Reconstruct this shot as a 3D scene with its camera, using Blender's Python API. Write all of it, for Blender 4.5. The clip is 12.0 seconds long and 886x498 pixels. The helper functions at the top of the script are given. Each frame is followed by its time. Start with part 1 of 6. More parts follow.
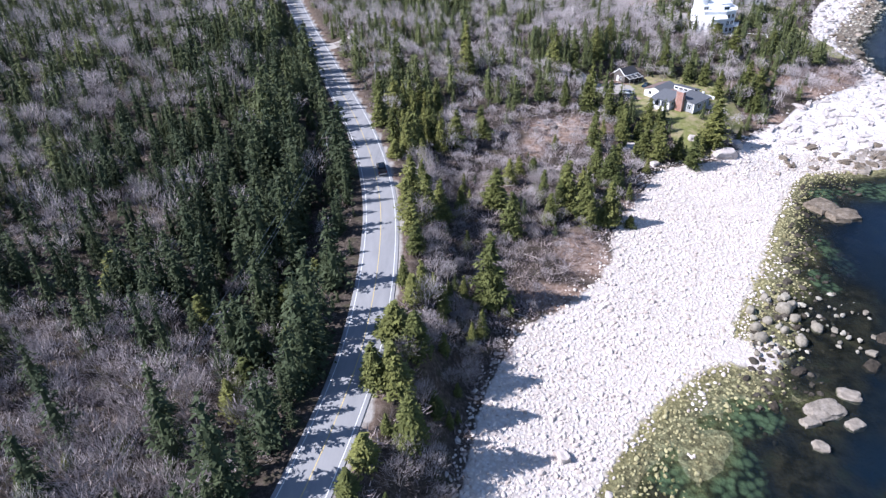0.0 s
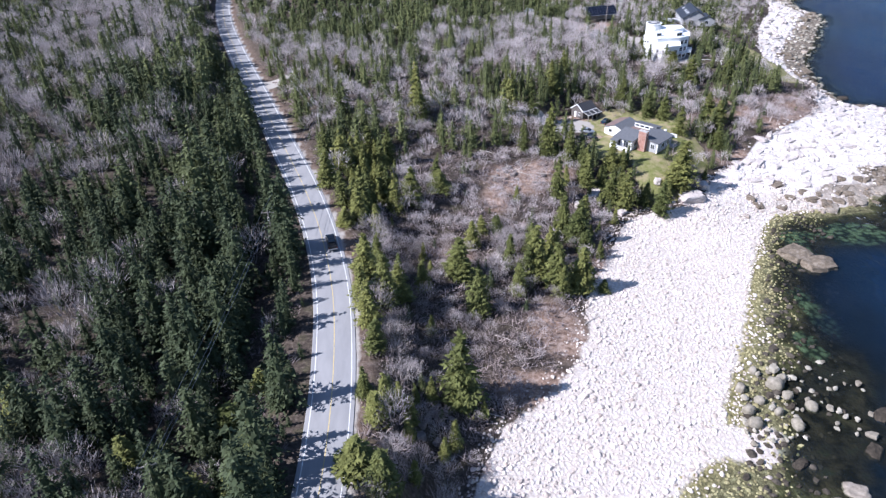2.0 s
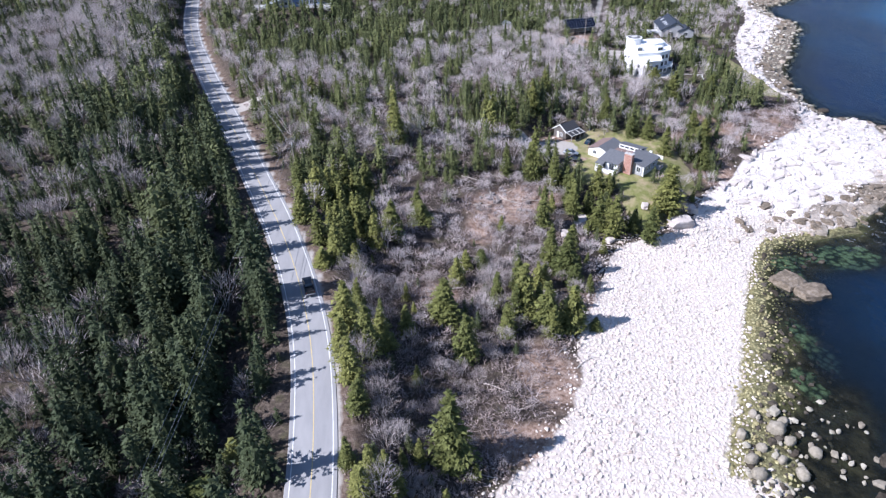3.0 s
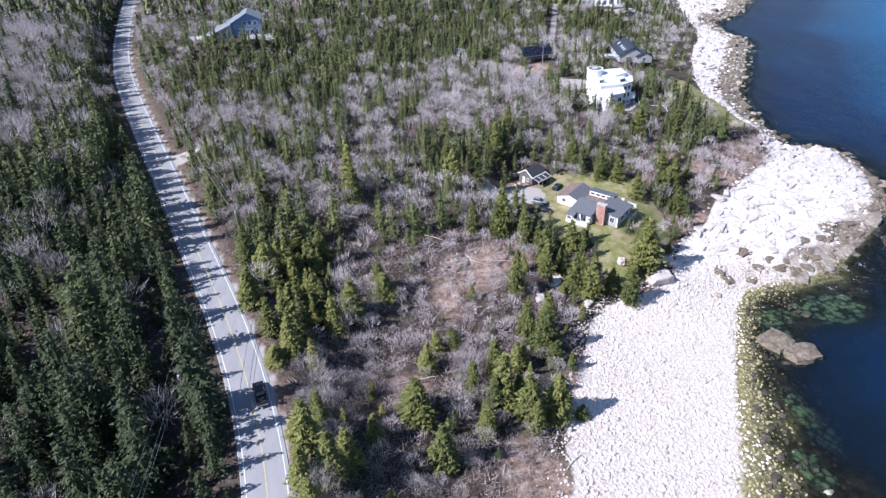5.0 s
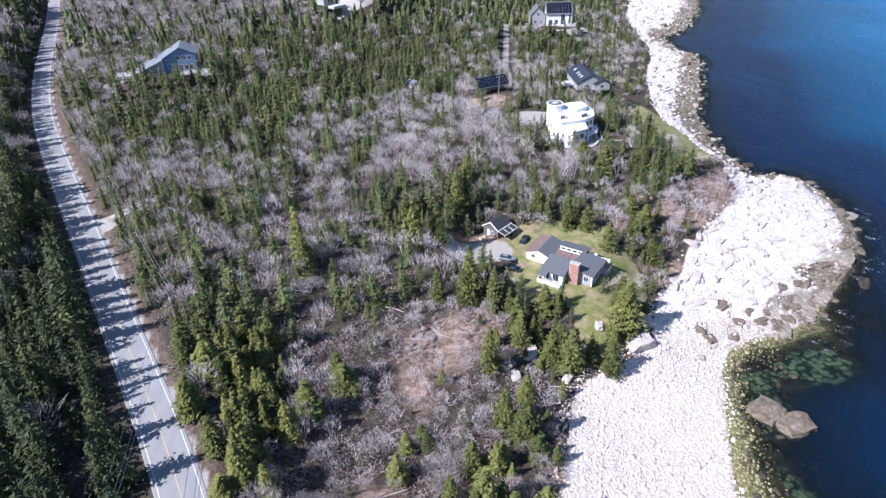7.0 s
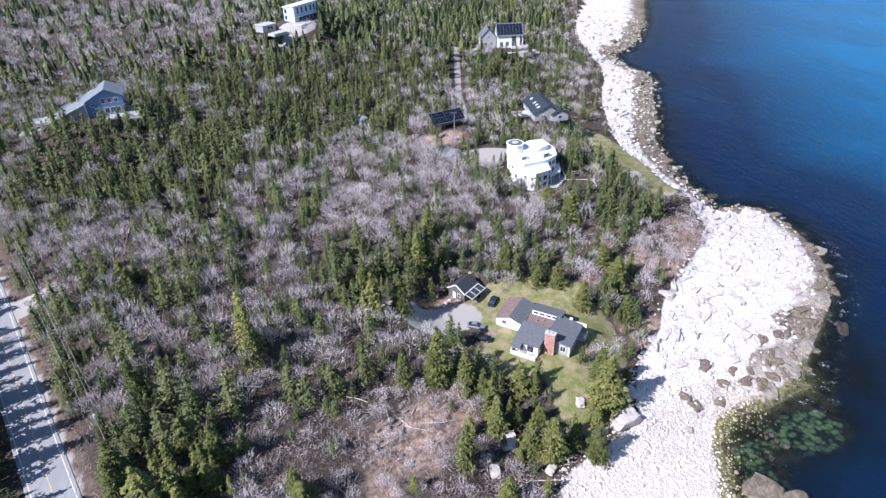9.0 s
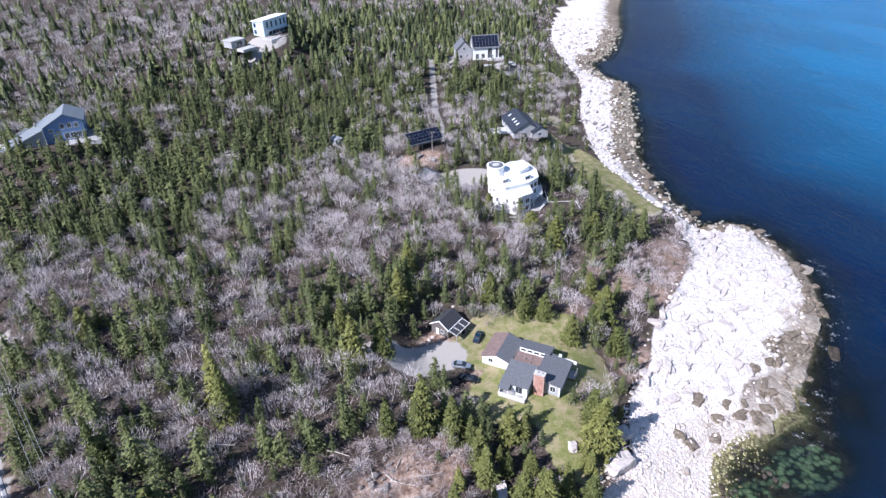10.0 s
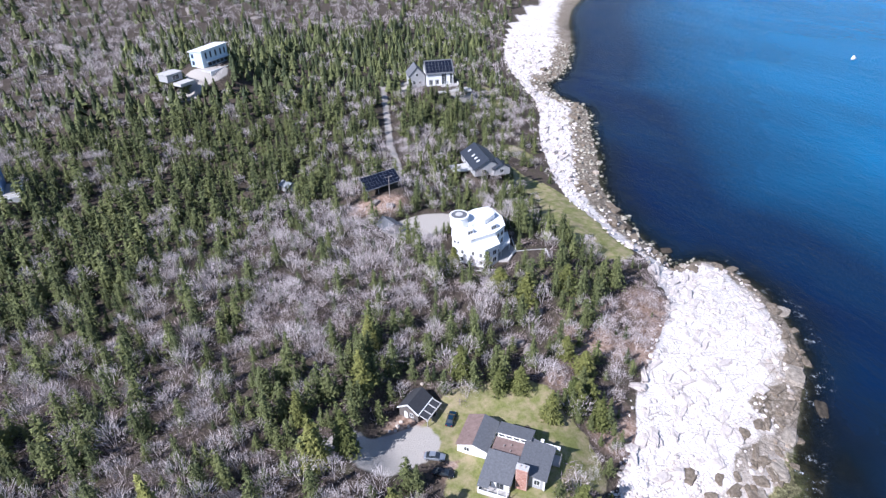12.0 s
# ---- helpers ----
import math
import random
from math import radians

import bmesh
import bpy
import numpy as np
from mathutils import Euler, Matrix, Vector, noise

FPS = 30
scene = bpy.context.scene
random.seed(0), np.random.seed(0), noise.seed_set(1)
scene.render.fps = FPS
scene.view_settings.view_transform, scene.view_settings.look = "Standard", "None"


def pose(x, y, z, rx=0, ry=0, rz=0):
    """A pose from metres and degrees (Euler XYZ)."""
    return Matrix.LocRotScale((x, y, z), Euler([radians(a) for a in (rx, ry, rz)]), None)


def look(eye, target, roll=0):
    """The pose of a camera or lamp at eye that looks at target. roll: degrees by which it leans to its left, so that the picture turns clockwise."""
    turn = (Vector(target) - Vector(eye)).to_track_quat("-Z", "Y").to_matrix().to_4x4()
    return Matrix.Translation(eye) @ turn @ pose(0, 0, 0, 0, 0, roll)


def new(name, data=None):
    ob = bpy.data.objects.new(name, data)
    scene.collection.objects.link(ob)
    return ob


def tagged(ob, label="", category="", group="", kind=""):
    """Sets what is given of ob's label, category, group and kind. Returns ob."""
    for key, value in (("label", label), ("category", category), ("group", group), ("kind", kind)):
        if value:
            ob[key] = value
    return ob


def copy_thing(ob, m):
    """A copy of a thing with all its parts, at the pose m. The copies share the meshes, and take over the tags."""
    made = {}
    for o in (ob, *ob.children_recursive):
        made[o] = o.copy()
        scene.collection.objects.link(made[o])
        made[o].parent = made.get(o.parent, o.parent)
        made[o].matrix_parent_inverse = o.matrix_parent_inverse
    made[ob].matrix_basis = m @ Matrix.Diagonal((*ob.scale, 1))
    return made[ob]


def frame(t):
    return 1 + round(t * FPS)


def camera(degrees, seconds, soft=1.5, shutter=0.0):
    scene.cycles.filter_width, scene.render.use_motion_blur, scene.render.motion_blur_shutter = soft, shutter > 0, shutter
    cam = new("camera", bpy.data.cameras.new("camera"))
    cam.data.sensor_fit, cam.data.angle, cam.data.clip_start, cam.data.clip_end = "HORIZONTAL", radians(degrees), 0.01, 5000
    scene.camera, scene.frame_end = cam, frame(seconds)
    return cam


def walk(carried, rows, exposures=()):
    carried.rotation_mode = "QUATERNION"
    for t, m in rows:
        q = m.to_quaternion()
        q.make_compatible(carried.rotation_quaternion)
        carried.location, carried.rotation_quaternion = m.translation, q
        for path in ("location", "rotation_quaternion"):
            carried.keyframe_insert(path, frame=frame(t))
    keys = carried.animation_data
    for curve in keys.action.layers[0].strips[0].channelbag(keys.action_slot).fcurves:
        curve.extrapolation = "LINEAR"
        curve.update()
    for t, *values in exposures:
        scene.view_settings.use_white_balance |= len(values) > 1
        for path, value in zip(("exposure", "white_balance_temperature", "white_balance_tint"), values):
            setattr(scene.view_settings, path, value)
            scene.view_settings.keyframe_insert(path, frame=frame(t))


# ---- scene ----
cam = camera(70.5, 12.0, soft=1.35)
METRES, EYE, TILT, LEAN, TURN = 128.0, 80.3, -32.5, 1.4, 0.0
ROWS = [
    (0.0, 0.0, 0.0, 0.0, -0.0, 0.0, 0.0),
    (0.5, -0.0031, 0.0259, 0.0316, -1.11, 0.02, 0.72),
    (1.0, -0.0055, 0.052, 0.0631, -2.22, 0.05, 1.45),
    (1.5, -0.0072, 0.0784, 0.0952, -3.35, 0.05, 2.19),
    (2.0, -0.0079, 0.1046, 0.1273, -4.32, 0.04, 2.83),
    (2.5, -0.0082, 0.1311, 0.1595, -5.29, 0.03, 3.45),
    (3.0, -0.0076, 0.1575, 0.1915, -6.26, 0.01, 4.07),
    (5.0, 0.0018, 0.2642, 0.3196, -10.24, -0.14, 6.62),
    (5.5, 0.0063, 0.2904, 0.3519, -11.25, -0.22, 7.24),
    (6.0, 0.0122, 0.3167, 0.384, -12.27, -0.31, 7.86),
    (6.5, 0.0185, 0.343, 0.4163, -13.33, -0.4, 8.49),
    (7.0, 0.0255, 0.3696, 0.448, -14.4, -0.53, 9.12),
    (9.0, 0.0608, 0.4718, 0.5752, -18.7, -1.1, 11.66),
    (9.5, 0.0719, 0.4974, 0.6061, -19.77, -1.23, 12.28),
    (10.0, 0.0843, 0.5223, 0.6376, -20.83, -1.41, 12.9),
    (10.5, 0.0976, 0.5473, 0.6691, -21.89, -1.59, 13.5),
    (11.0, 0.1112, 0.5716, 0.7002, -22.93, -1.78, 14.08),
    (11.5, 0.1255, 0.5946, 0.7292, -23.89, -1.95, 14.58),
    (12.0, 0.1406, 0.6202, 0.7597, -24.97, -2.13, 15.14),
]
walk(cam, [(t, pose(0, 0, EYE, TILT, LEAN, TURN) @ pose(METRES * x, METRES * y, METRES * z, 90 + pitch, roll, yaw)) for t, x, y, z, yaw, pitch, roll in ROWS], exposures=[(0.0, 0.72, 5780, 18)])
# ---- plan of the land ----
WATERLINE = [(-70, -60), (-2, 20), (27, 63), (41, 76), (55, 84), (60, 97), (69, 107), (80, 126), (88, 141),
             (97, 156), (106, 161), (121, 158.5), (137, 169), (153, 178), (167, 187), (179, 203), (185, 222), (183, 235), (174, 236), (166, 234),
             (173, 245), (173, 254), (178, 270), (183, 284), (193, 303), (205, 316), (218, 334), (229, 351), (248, 374), (246, 390), (248, 408), (256, 424), (272, 430), (300, 456), (340, 502), (386, 566), (440, 619), (600, 730), (1500, 1200), (4000, 2500)]
SHORE_EDGE = [(-50, -60), (-3, 40), (3, 69), (7, 81), (15, 95), (26, 105), (33, 116), (42, 133), (51, 147), (57, 158), (73, 162),
              (81, 164), (88, 175), (93, 180), (103, 185), (112, 196), (124, 202), (137, 211), (147, 218), (150, 228), (157, 237), (156, 250), (161, 266),
              (163, 282), (168, 297), (176, 314), (194, 347), (214, 372), (225, 393), (233, 417), (249, 456), (271, 493), (321, 556), (389, 623), (560, 735), (1450, 1230), (3950, 2530)]
ROAD = [(-62, -60), (-40, -20), (-27, 20), (-21, 42), (-17.6, 56.6), (-15, 71), (-14, 84), (-13.8, 100), (-14.8, 119), (-18.3, 139), (-23.2, 158),
        (-29.5, 178), (-37, 202), (-48, 238), (-64, 288.5), (-81.5, 348), (-95, 420), (-110, 525), (-128, 623), (-165, 900), (-200, 1400)]


def chaikin(points, times):
    p = np.array(points, float)
    for _ in range(times):
        a, b = p[:-1], p[1:]
        q = np.empty((2 * len(a), 2))
        q[0::2], q[1::2] = 0.75 * a + 0.25 * b, 0.25 * a + 0.75 * b
        p = np.vstack([p[:1], q, p[-1:]])
    return p


def side_distance(x, y, line):
    """Distance to a line on the plan, positive on its left."""
    x, y = np.asarray(x, float), np.asarray(y, float)
    if x.size <= 64:   # few places: all pieces of the line at once
        p = np.asarray(line, float)
        a, d = p[:-1], np.diff(p, axis=0)
        ux, uy = x[..., None] - a[:, 0], y[..., None] - a[:, 1]
        k = np.clip((ux * d[:, 0] + uy * d[:, 1]) / (d ** 2).sum(1), 0, 1)
        ex, ey = ux - k * d[:, 0], uy - k * d[:, 1]
        dist = np.hypot(ex, ey)
        i = dist.argmin(-1)[..., None]
        turn = np.take_along_axis(d[:, 0] * ey - d[:, 1] * ex, i, -1)[..., 0]
        return np.take_along_axis(dist, i, -1)[..., 0] * np.where(turn >= 0, 1.0, -1.0)
    best, sign = np.full(x.shape, 1e18), np.ones(x.shape)
    for (ax, ay), (bx, by) in zip(line[:-1], line[1:]):
        dx, dy = bx - ax, by - ay
        k = np.clip(((x - ax) * dx + (y - ay) * dy) / (dx * dx + dy * dy), 0, 1)
        ex, ey = x - ax - k * dx, y - ay - k * dy
        d = ex * ex + ey * ey
        near = d < best
        best = np.where(near, d, best)
        sign = np.where(near, np.where(dx * ey - dy * ex >= 0, 1.0, -1.0), sign)
    return np.sqrt(best) * sign


def waves(x, y, size, seed=0.0):
    """Smooth uneven values between about -1 and 1, with bumps of that size."""
    u, v = np.asarray(x) / size, np.asarray(y) / size
    s = seed
    return (np.sin(2.1 * u + 1.3 * v + s) * np.cos(1.7 * v - 0.9 * u + 2 * s) + np.sin(3.7 * u - 2.9 * v + 3 * s) * 0.6
            + np.cos(5.3 * u + 4.1 * v + 1.7 * s) * np.sin(4.9 * v - 3.1 * u + s) * 0.5) / 1.7


SHORE, EDGE, WAY = chaikin(WATERLINE, 2), chaikin(SHORE_EDGE, 2), chaikin(ROAD, 3)


def road_height(y):
    return np.interp(y, [-60, 60, 94, 130, 170, 280, 350, 500, 900], [11, 13, 14.2, 16, 18.2, 18.6, 20, 22, 28])


# flat building plots: x, y, radius, height
PLOTS = [(69, 194, 17, 11.4), (57, 208, 9, 12.0), (104, 256, 13, 16.6), (97, 277, 12, 18.0), (94, 303, 10, 21), (138, 309, 10, 17.5),
         (-31, 352, 19, 29.7), (66, 440, 15, 37.6), (172, 404, 17, 19.5)]


def plan(x, y):
    """Distances inland of the waterline, of the shore's upper edge and from the road's middle."""
    return side_distance(x, y, SHORE), side_distance(x, y, EDGE), side_distance(x, y, WAY)


def land_height(x, y, given=None):
    x, y = np.asarray(x, float), np.asarray(y, float)
    dw, de, dr = plan(x, y) if given is None else given
    rim = np.interp(y, [0, 150, 185, 205, 240, 290, 400], [3.6, 4, 5.5, 8.0, 7.5, 5, 5])
    share = np.clip(dw / np.maximum(dw - de, 0.5), 0, 1)
    head = np.clip((y - 160) / 12, 0, 1)
    beach = 0.1 + (rim - 0.1) * ((1 - head) * (0.65 * share + 0.35 * share ** 2) + head * share ** 0.8)
    inland = np.maximum(de, 0)
    land = rim + 0.16 * np.minimum(inland, 80) + 0.055 * np.clip(inland - 80, 0, 420) + 0.9 * waves(x, y, 17, 1) * np.clip(inland / 10, 0, 1)
    land = land + 5.5 * np.exp(-((x - 110) ** 2 + (y - 262) ** 2) / 38 ** 2) + 9 * np.exp(-((x - 66) ** 2 + (y - 450) ** 2) / 70 ** 2)
    bed = np.maximum(0.1 + (np.interp(y, [98, 125], [0.03, 0.085]) + 0.14 * head) * dw + 0.35 * waves(x, y, 9, 2) * np.clip(-dw / 6, 0, 1), -9)
    reef = np.exp(-((x - 115) / 11) ** 2 - ((y - 150) / 6) ** 2) + np.exp(-((x - 101) / 5) ** 2 - ((y - 150) / 4) ** 2)
    bed = np.where(dw < -2, np.minimum(bed + 1.7 * reef, np.maximum(-0.3, bed)), bed)
    beach = beach + head * np.clip(share * 4, 0, 1) * (0.32 * waves(x, y, 3.1, 7) + 0.45 * np.abs(waves(x, y, 6.3, 3)))
    z = np.where(dw < 0, bed, np.where(de < 0, beach, land))
    for px, py, radius, height in PLOTS:
        k = np.clip(1.6 - np.hypot(x - px, y - py) / radius, 0, 1)
        k = k * k * (3 - 2 * k) * (de > 0)
        z = z * (1 - k) + height * k
    k = np.clip((17 - np.abs(dr)) / 11, 0, 1)
    k = k * k * (3 - 2 * k) * np.clip(de / 6, 0, 1)
    return z * (1 - k) + (road_height(y) - 0.12) * k


# ---- light ----
SUN_TURN, SUN_HEIGHT = radians(190), radians(41)   # where the sun stands: angle on the plan from +x, and above the horizon
toward_sun = Vector((math.cos(SUN_TURN) * math.cos(SUN_HEIGHT), math.sin(SUN_TURN) * math.cos(SUN_HEIGHT), math.sin(SUN_HEIGHT)))
world = bpy.data.worlds.new("sky")
scene.world = world
world.use_nodes = True
sky = world.node_tree.nodes.new("ShaderNodeTexSky")
sky.sky_type, sky.sun_disc, sky.dust_density, sky.ozone_density = "NISHITA", False, 0.3, 2.5
sky.sun_elevation, sky.sun_rotation = SUN_HEIGHT, math.pi / 2 - SUN_TURN
world.node_tree.links.new(sky.outputs["Color"], world.node_tree.nodes["Background"].inputs["Color"])
world.node_tree.nodes["Background"].inputs["Strength"].default_value = 0.085
sun = new("sun", bpy.data.lights.new("sun", "SUN"))
sun.data.energy, sun.data.angle, sun.data.color = 5.0, radians(0.53), (1.0, 0.97, 0.93)
sun.matrix_world = look(toward_sun * 300, (0, 0, 0))


# ---- materials ----
class Shader:
    """A small helper that adds nodes to one material."""

    def __init__(self, name):
        self.mat = bpy.data.materials.new(name)
        self.mat.use_nodes = True
        self.tree = self.mat.node_tree
        self.bsdf = self.tree.nodes["Principled BSDF"]
        self.out = self.tree.nodes["Material Output"]

    def add(self, kind, **sockets):
        node = self.tree.nodes.new(kind)
        for key, value in sockets.items():
            self.put(node, key.replace("_", " "), value)
        return node

    def put(self, node, key, value):
        socket = node.inputs[int(key[1:])] if key[0] == "i" and key[1:].isdigit() else node.inputs[key]
        if isinstance(value, bpy.types.NodeSocket):
            self.tree.links.new(value, socket)
        else:
            socket.default_value = value

    def where(self):
        return self.add("ShaderNodeNewGeometry").outputs["Position"]

    def noise(self, scale, detail=4.0, rough=0.55, vector=None, stretch=None):
        v = vector or self.where()
        if stretch:
            m = self.add("ShaderNodeMapping", Vector=v)
            m.inputs["Scale"].default_value = stretch
            v = m.outputs["Vector"]
        return self.add("ShaderNodeTexNoise", Vector=v, Scale=scale, Detail=detail, Roughness=rough).outputs["Fac"]

    def cells(self, scale, feature="F1", out="Distance", vector=None, random=1.0):
        n = self.add("ShaderNodeTexVoronoi", Vector=vector or self.where(), Scale=scale, Randomness=random)
        n.feature = feature
        return n.outputs[out]

    def ramp(self, fac, *stops):
        node = self.add("ShaderNodeValToRGB", Fac=fac)
        e = node.color_ramp.elements
        while len(e) < len(stops):
            e.new(0.5)
        for k, (at, colour) in zip(e, stops):
            k.position = at
            k.color = (*colour, 1) if isinstance(colour, tuple) else (colour, colour, colour, 1)
        return node.outputs["Color"]

    def mix(self, fac, a, b, how="MIX"):
        node = self.tree.nodes.new("ShaderNodeMix")
        node.data_type, node.blend_type = "RGBA", how
        for socket, value in ((node.inputs[0], fac), (node.inputs[6], a), (node.inputs[7], b)):
            if isinstance(value, bpy.types.NodeSocket):
                self.tree.links.new(value, socket)
            else:
                socket.default_value = (*value, 1) if isinstance(value, tuple) and len(value) == 3 else value
        return node.outputs[2]

    def sum(self, op, a, b, c=0.5, clamp=False):
        node = self.add("ShaderNodeMath")
        node.operation, node.use_clamp = op, clamp
        for socket, value in zip(node.inputs, (a, b, c)):
            if isinstance(value, bpy.types.NodeSocket):
                self.tree.links.new(value, socket)
            else:
                socket.default_value = value
        return node.outputs[0]

    def layer(self, name):
        node = self.add("ShaderNodeAttribute")
        node.attribute_name = name
        return node.outputs["Fac"]

    def chance(self):
        return self.add("ShaderNodeObjectInfo").outputs["Random"]

    def island(self):
        return self.add("ShaderNodeNewGeometry").outputs["Random Per Island"]

    def done(self, colour, rough=0.8, bump=None, strength=0.4, distance=0.1, metal=0.0, spec=0.3):
        self.put(self.bsdf, "Base Color", (*colour, 1) if isinstance(colour, tuple) else colour)
        self.put(self.bsdf, "Roughness", rough)
        self.put(self.bsdf, "Metallic", metal)
        self.put(self.bsdf, "Specular IOR Level", spec)
        if bump is not None:
            b = self.add("ShaderNodeBump", Height=bump, Strength=strength, Distance=distance)
            self.tree.links.new(b.outputs["Normal"], self.bsdf.inputs["Normal"])
        return self.mat


def m_ground():
    s = Shader("land")
    big, fine, mid = s.noise(0.06, 5), s.noise(1.6, 6, 0.7), s.noise(0.35, 5, 0.65)
    litter = s.ramp(fine, (0.3, (0.022, 0.018, 0.014)), (0.55, (0.085, 0.067, 0.054)), (0.8, (0.25, 0.205, 0.172)))
    moss = s.ramp(fine, (0.3, (0.02, 0.024, 0.012)), (0.7, (0.075, 0.08, 0.035)))
    col = s.mix(s.ramp(mid, (0.52, 0.0), (0.68, 0.8)), litter, moss)
    dirt = s.ramp(s.noise(0.9, 7, 0.7), (0.32, (0.10, 0.062, 0.045)), (0.5, (0.29, 0.20, 0.15)), (0.72, (0.50, 0.41, 0.35)))
    col = s.mix(s.sum("MULTIPLY_ADD", s.layer("dirt"), 1.0, s.sum("MULTIPLY_ADD", mid, 0.5, -0.25), True), col, dirt)
    grass = s.mix(s.ramp(mid, (0.42, 0.0), (0.66, 1.0)), s.ramp(fine, (0.3, (0.13, 0.145, 0.045)), (0.7, (0.23, 0.235, 0.085))), (0.34, 0.28, 0.17))
    edge = s.ramp(s.sum("MULTIPLY_ADD", s.sum("SUBTRACT", mid, 0.5), 0.8, s.layer("grass")), (0.42, 0.0), (0.56, 1.0))
    col = s.mix(edge, col, grass)
    gravel = s.ramp(s.noise(5.0, 6, 0.75), (0.3, (0.29, 0.268, 0.24)), (0.7, (0.47, 0.435, 0.395)))
    col = s.mix(s.ramp(s.sum("MULTIPLY_ADD", s.sum("SUBTRACT", mid, 0.5), 0.6, s.layer("gravel")), (0.4, 0.0), (0.6, 1.0)), col, gravel)
    granite = s.ramp(s.noise(0.8, 8, 0.7), (0.25, (0.48, 0.42, 0.38)), (0.5, (0.66, 0.605, 0.56)), (0.75, (0.80, 0.755, 0.715)))
    cob = s.cells(1.5)
    pebbles = s.mix(s.ramp(cob, (0.25, 0.0), (0.62, 1.0)), granite, (0.55, 0.48, 0.42))
    bent = s.add("ShaderNodeVectorMath", i0=s.where(), i1=s.add("ShaderNodeTexNoise", Vector=s.where(), Scale=0.25, Detail=4.0).outputs["Color"])
    flat = s.add("ShaderNodeMapping", Vector=bent.outputs[0], Rotation=(0, 0, 0.6), Scale=(0.09, 0.26, 0.2))
    crack = s.cells(1.0, "DISTANCE_TO_EDGE", vector=flat.outputs["Vector"])
    ledge = s.mix(s.ramp(s.sum("MULTIPLY_ADD", s.noise(0.6, 4), 0.05, crack), (0.022, 0.9), (0.045, 0.0)), granite, (0.24, 0.20, 0.165))
    z = s.add("ShaderNodeSeparateXYZ", Vector=s.where()).outputs["Z"]
    line = s.sum("MULTIPLY_ADD", s.sum("SUBTRACT", s.noise(0.14, 5, 0.6), 0.5), 5.0, z)
    stain = s.ramp(s.noise(0.7, 6, 0.7), (0.3, (0.31, 0.265, 0.20)), (0.7, (0.62, 0.56, 0.47)))
    ledge = s.mix(s.ramp(s.sum("DIVIDE", line, 2.2), (0.3, 1.0), (1.0, 0.0)), ledge, s.mix(1.0, ledge, stain, "MULTIPLY"))
    tan = s.ramp(s.noise(0.8, 8, 0.72), (0.3, (0.08, 0.065, 0.046)), (0.5, (0.22, 0.18, 0.135)), (0.75, (0.50, 0.435, 0.36)))
    tan = s.mix(s.ramp(s.sum("MULTIPLY_ADD", s.noise(0.6, 4), 0.05, crack), (0.024, 0.85), (0.05, 0.0)), tan, (0.03, 0.026, 0.02))
    ledge = s.mix(s.ramp(s.sum("MULTIPLY_ADD", s.sum("SUBTRACT", s.noise(0.25, 6, 0.7), 0.5), 1.5, s.layer("brown")), (0.35, 0.0), (0.7, 1.0)), ledge, tan)
    shore = s.mix(s.layer("slab"), pebbles, ledge)
    weed = s.ramp(s.noise(0.9, 8, 0.8), (0.38, (0.08, 0.072, 0.035)), (0.48, (0.19, 0.17, 0.08)), (0.6, (0.37, 0.33, 0.16)), (0.72, (0.62, 0.56, 0.44)))
    rot = s.ramp(s.noise(0.8, 8, 0.8), (0.36, (0.03, 0.028, 0.018)), (0.5, (0.13, 0.12, 0.06)), (0.66, (0.32, 0.31, 0.17)))
    weed = s.mix(s.ramp(s.sum("MULTIPLY_ADD", s.noise(0.3, 5, 0.7), 0.5, z), (0.40, 0.0), (0.58, 1.0)), rot, weed)
    shore = s.mix(s.ramp(s.sum("MULTIPLY_ADD", s.sum("SUBTRACT", mid, 0.5), 0.9, s.layer("weed")), (0.35, 0.0), (0.65, 1.0)), shore, weed)
    col = s.mix(s.ramp(s.sum("MULTIPLY_ADD", s.sum("SUBTRACT", mid, 0.5), 0.7, s.layer("shore")), (0.42, 0.0), (0.58, 1.0)), col, shore)
    kelp = s.ramp(s.noise(0.3, 6, 0.65), (0.4, (0.016, 0.014, 0.010)), (0.56, (0.06, 0.05, 0.036)), (0.68, (0.05, 0.055, 0.034)), (0.8, (0.12, 0.12, 0.075)))
    bent = s.add("ShaderNodeVectorMath", i0=s.where(), i1=s.add("ShaderNodeTexNoise", Vector=s.where(), Scale=0.5, Detail=4.0).outputs["Color"])
    web = s.ramp(s.cells(0.75, vector=bent.outputs[0]), (0.3, (0.20, 0.28, 0.17)), (0.72, (0.02, 0.03, 0.022)))
    kelp = s.mix(s.ramp(s.sum("MULTIPLY_ADD", s.sum("SUBTRACT", s.noise(0.22, 5, 0.7), 0.5), 2.0, s.layer("reef")), (0.45, 0.0), (0.75, 0.9)), kelp, web)
    # bed colour fades to near black as z falls, except on the reef
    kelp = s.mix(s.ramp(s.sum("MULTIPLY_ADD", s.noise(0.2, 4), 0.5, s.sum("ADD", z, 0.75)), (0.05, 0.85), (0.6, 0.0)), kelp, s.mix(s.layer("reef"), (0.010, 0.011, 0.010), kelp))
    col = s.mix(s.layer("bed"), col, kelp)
    return s.done(col, 0.9, s.sum("ADD", s.noise(2.5, 8, 0.7), s.sum("MULTIPLY", s.layer("shore"), cob)), 0.6, 0.25, spec=0.15)


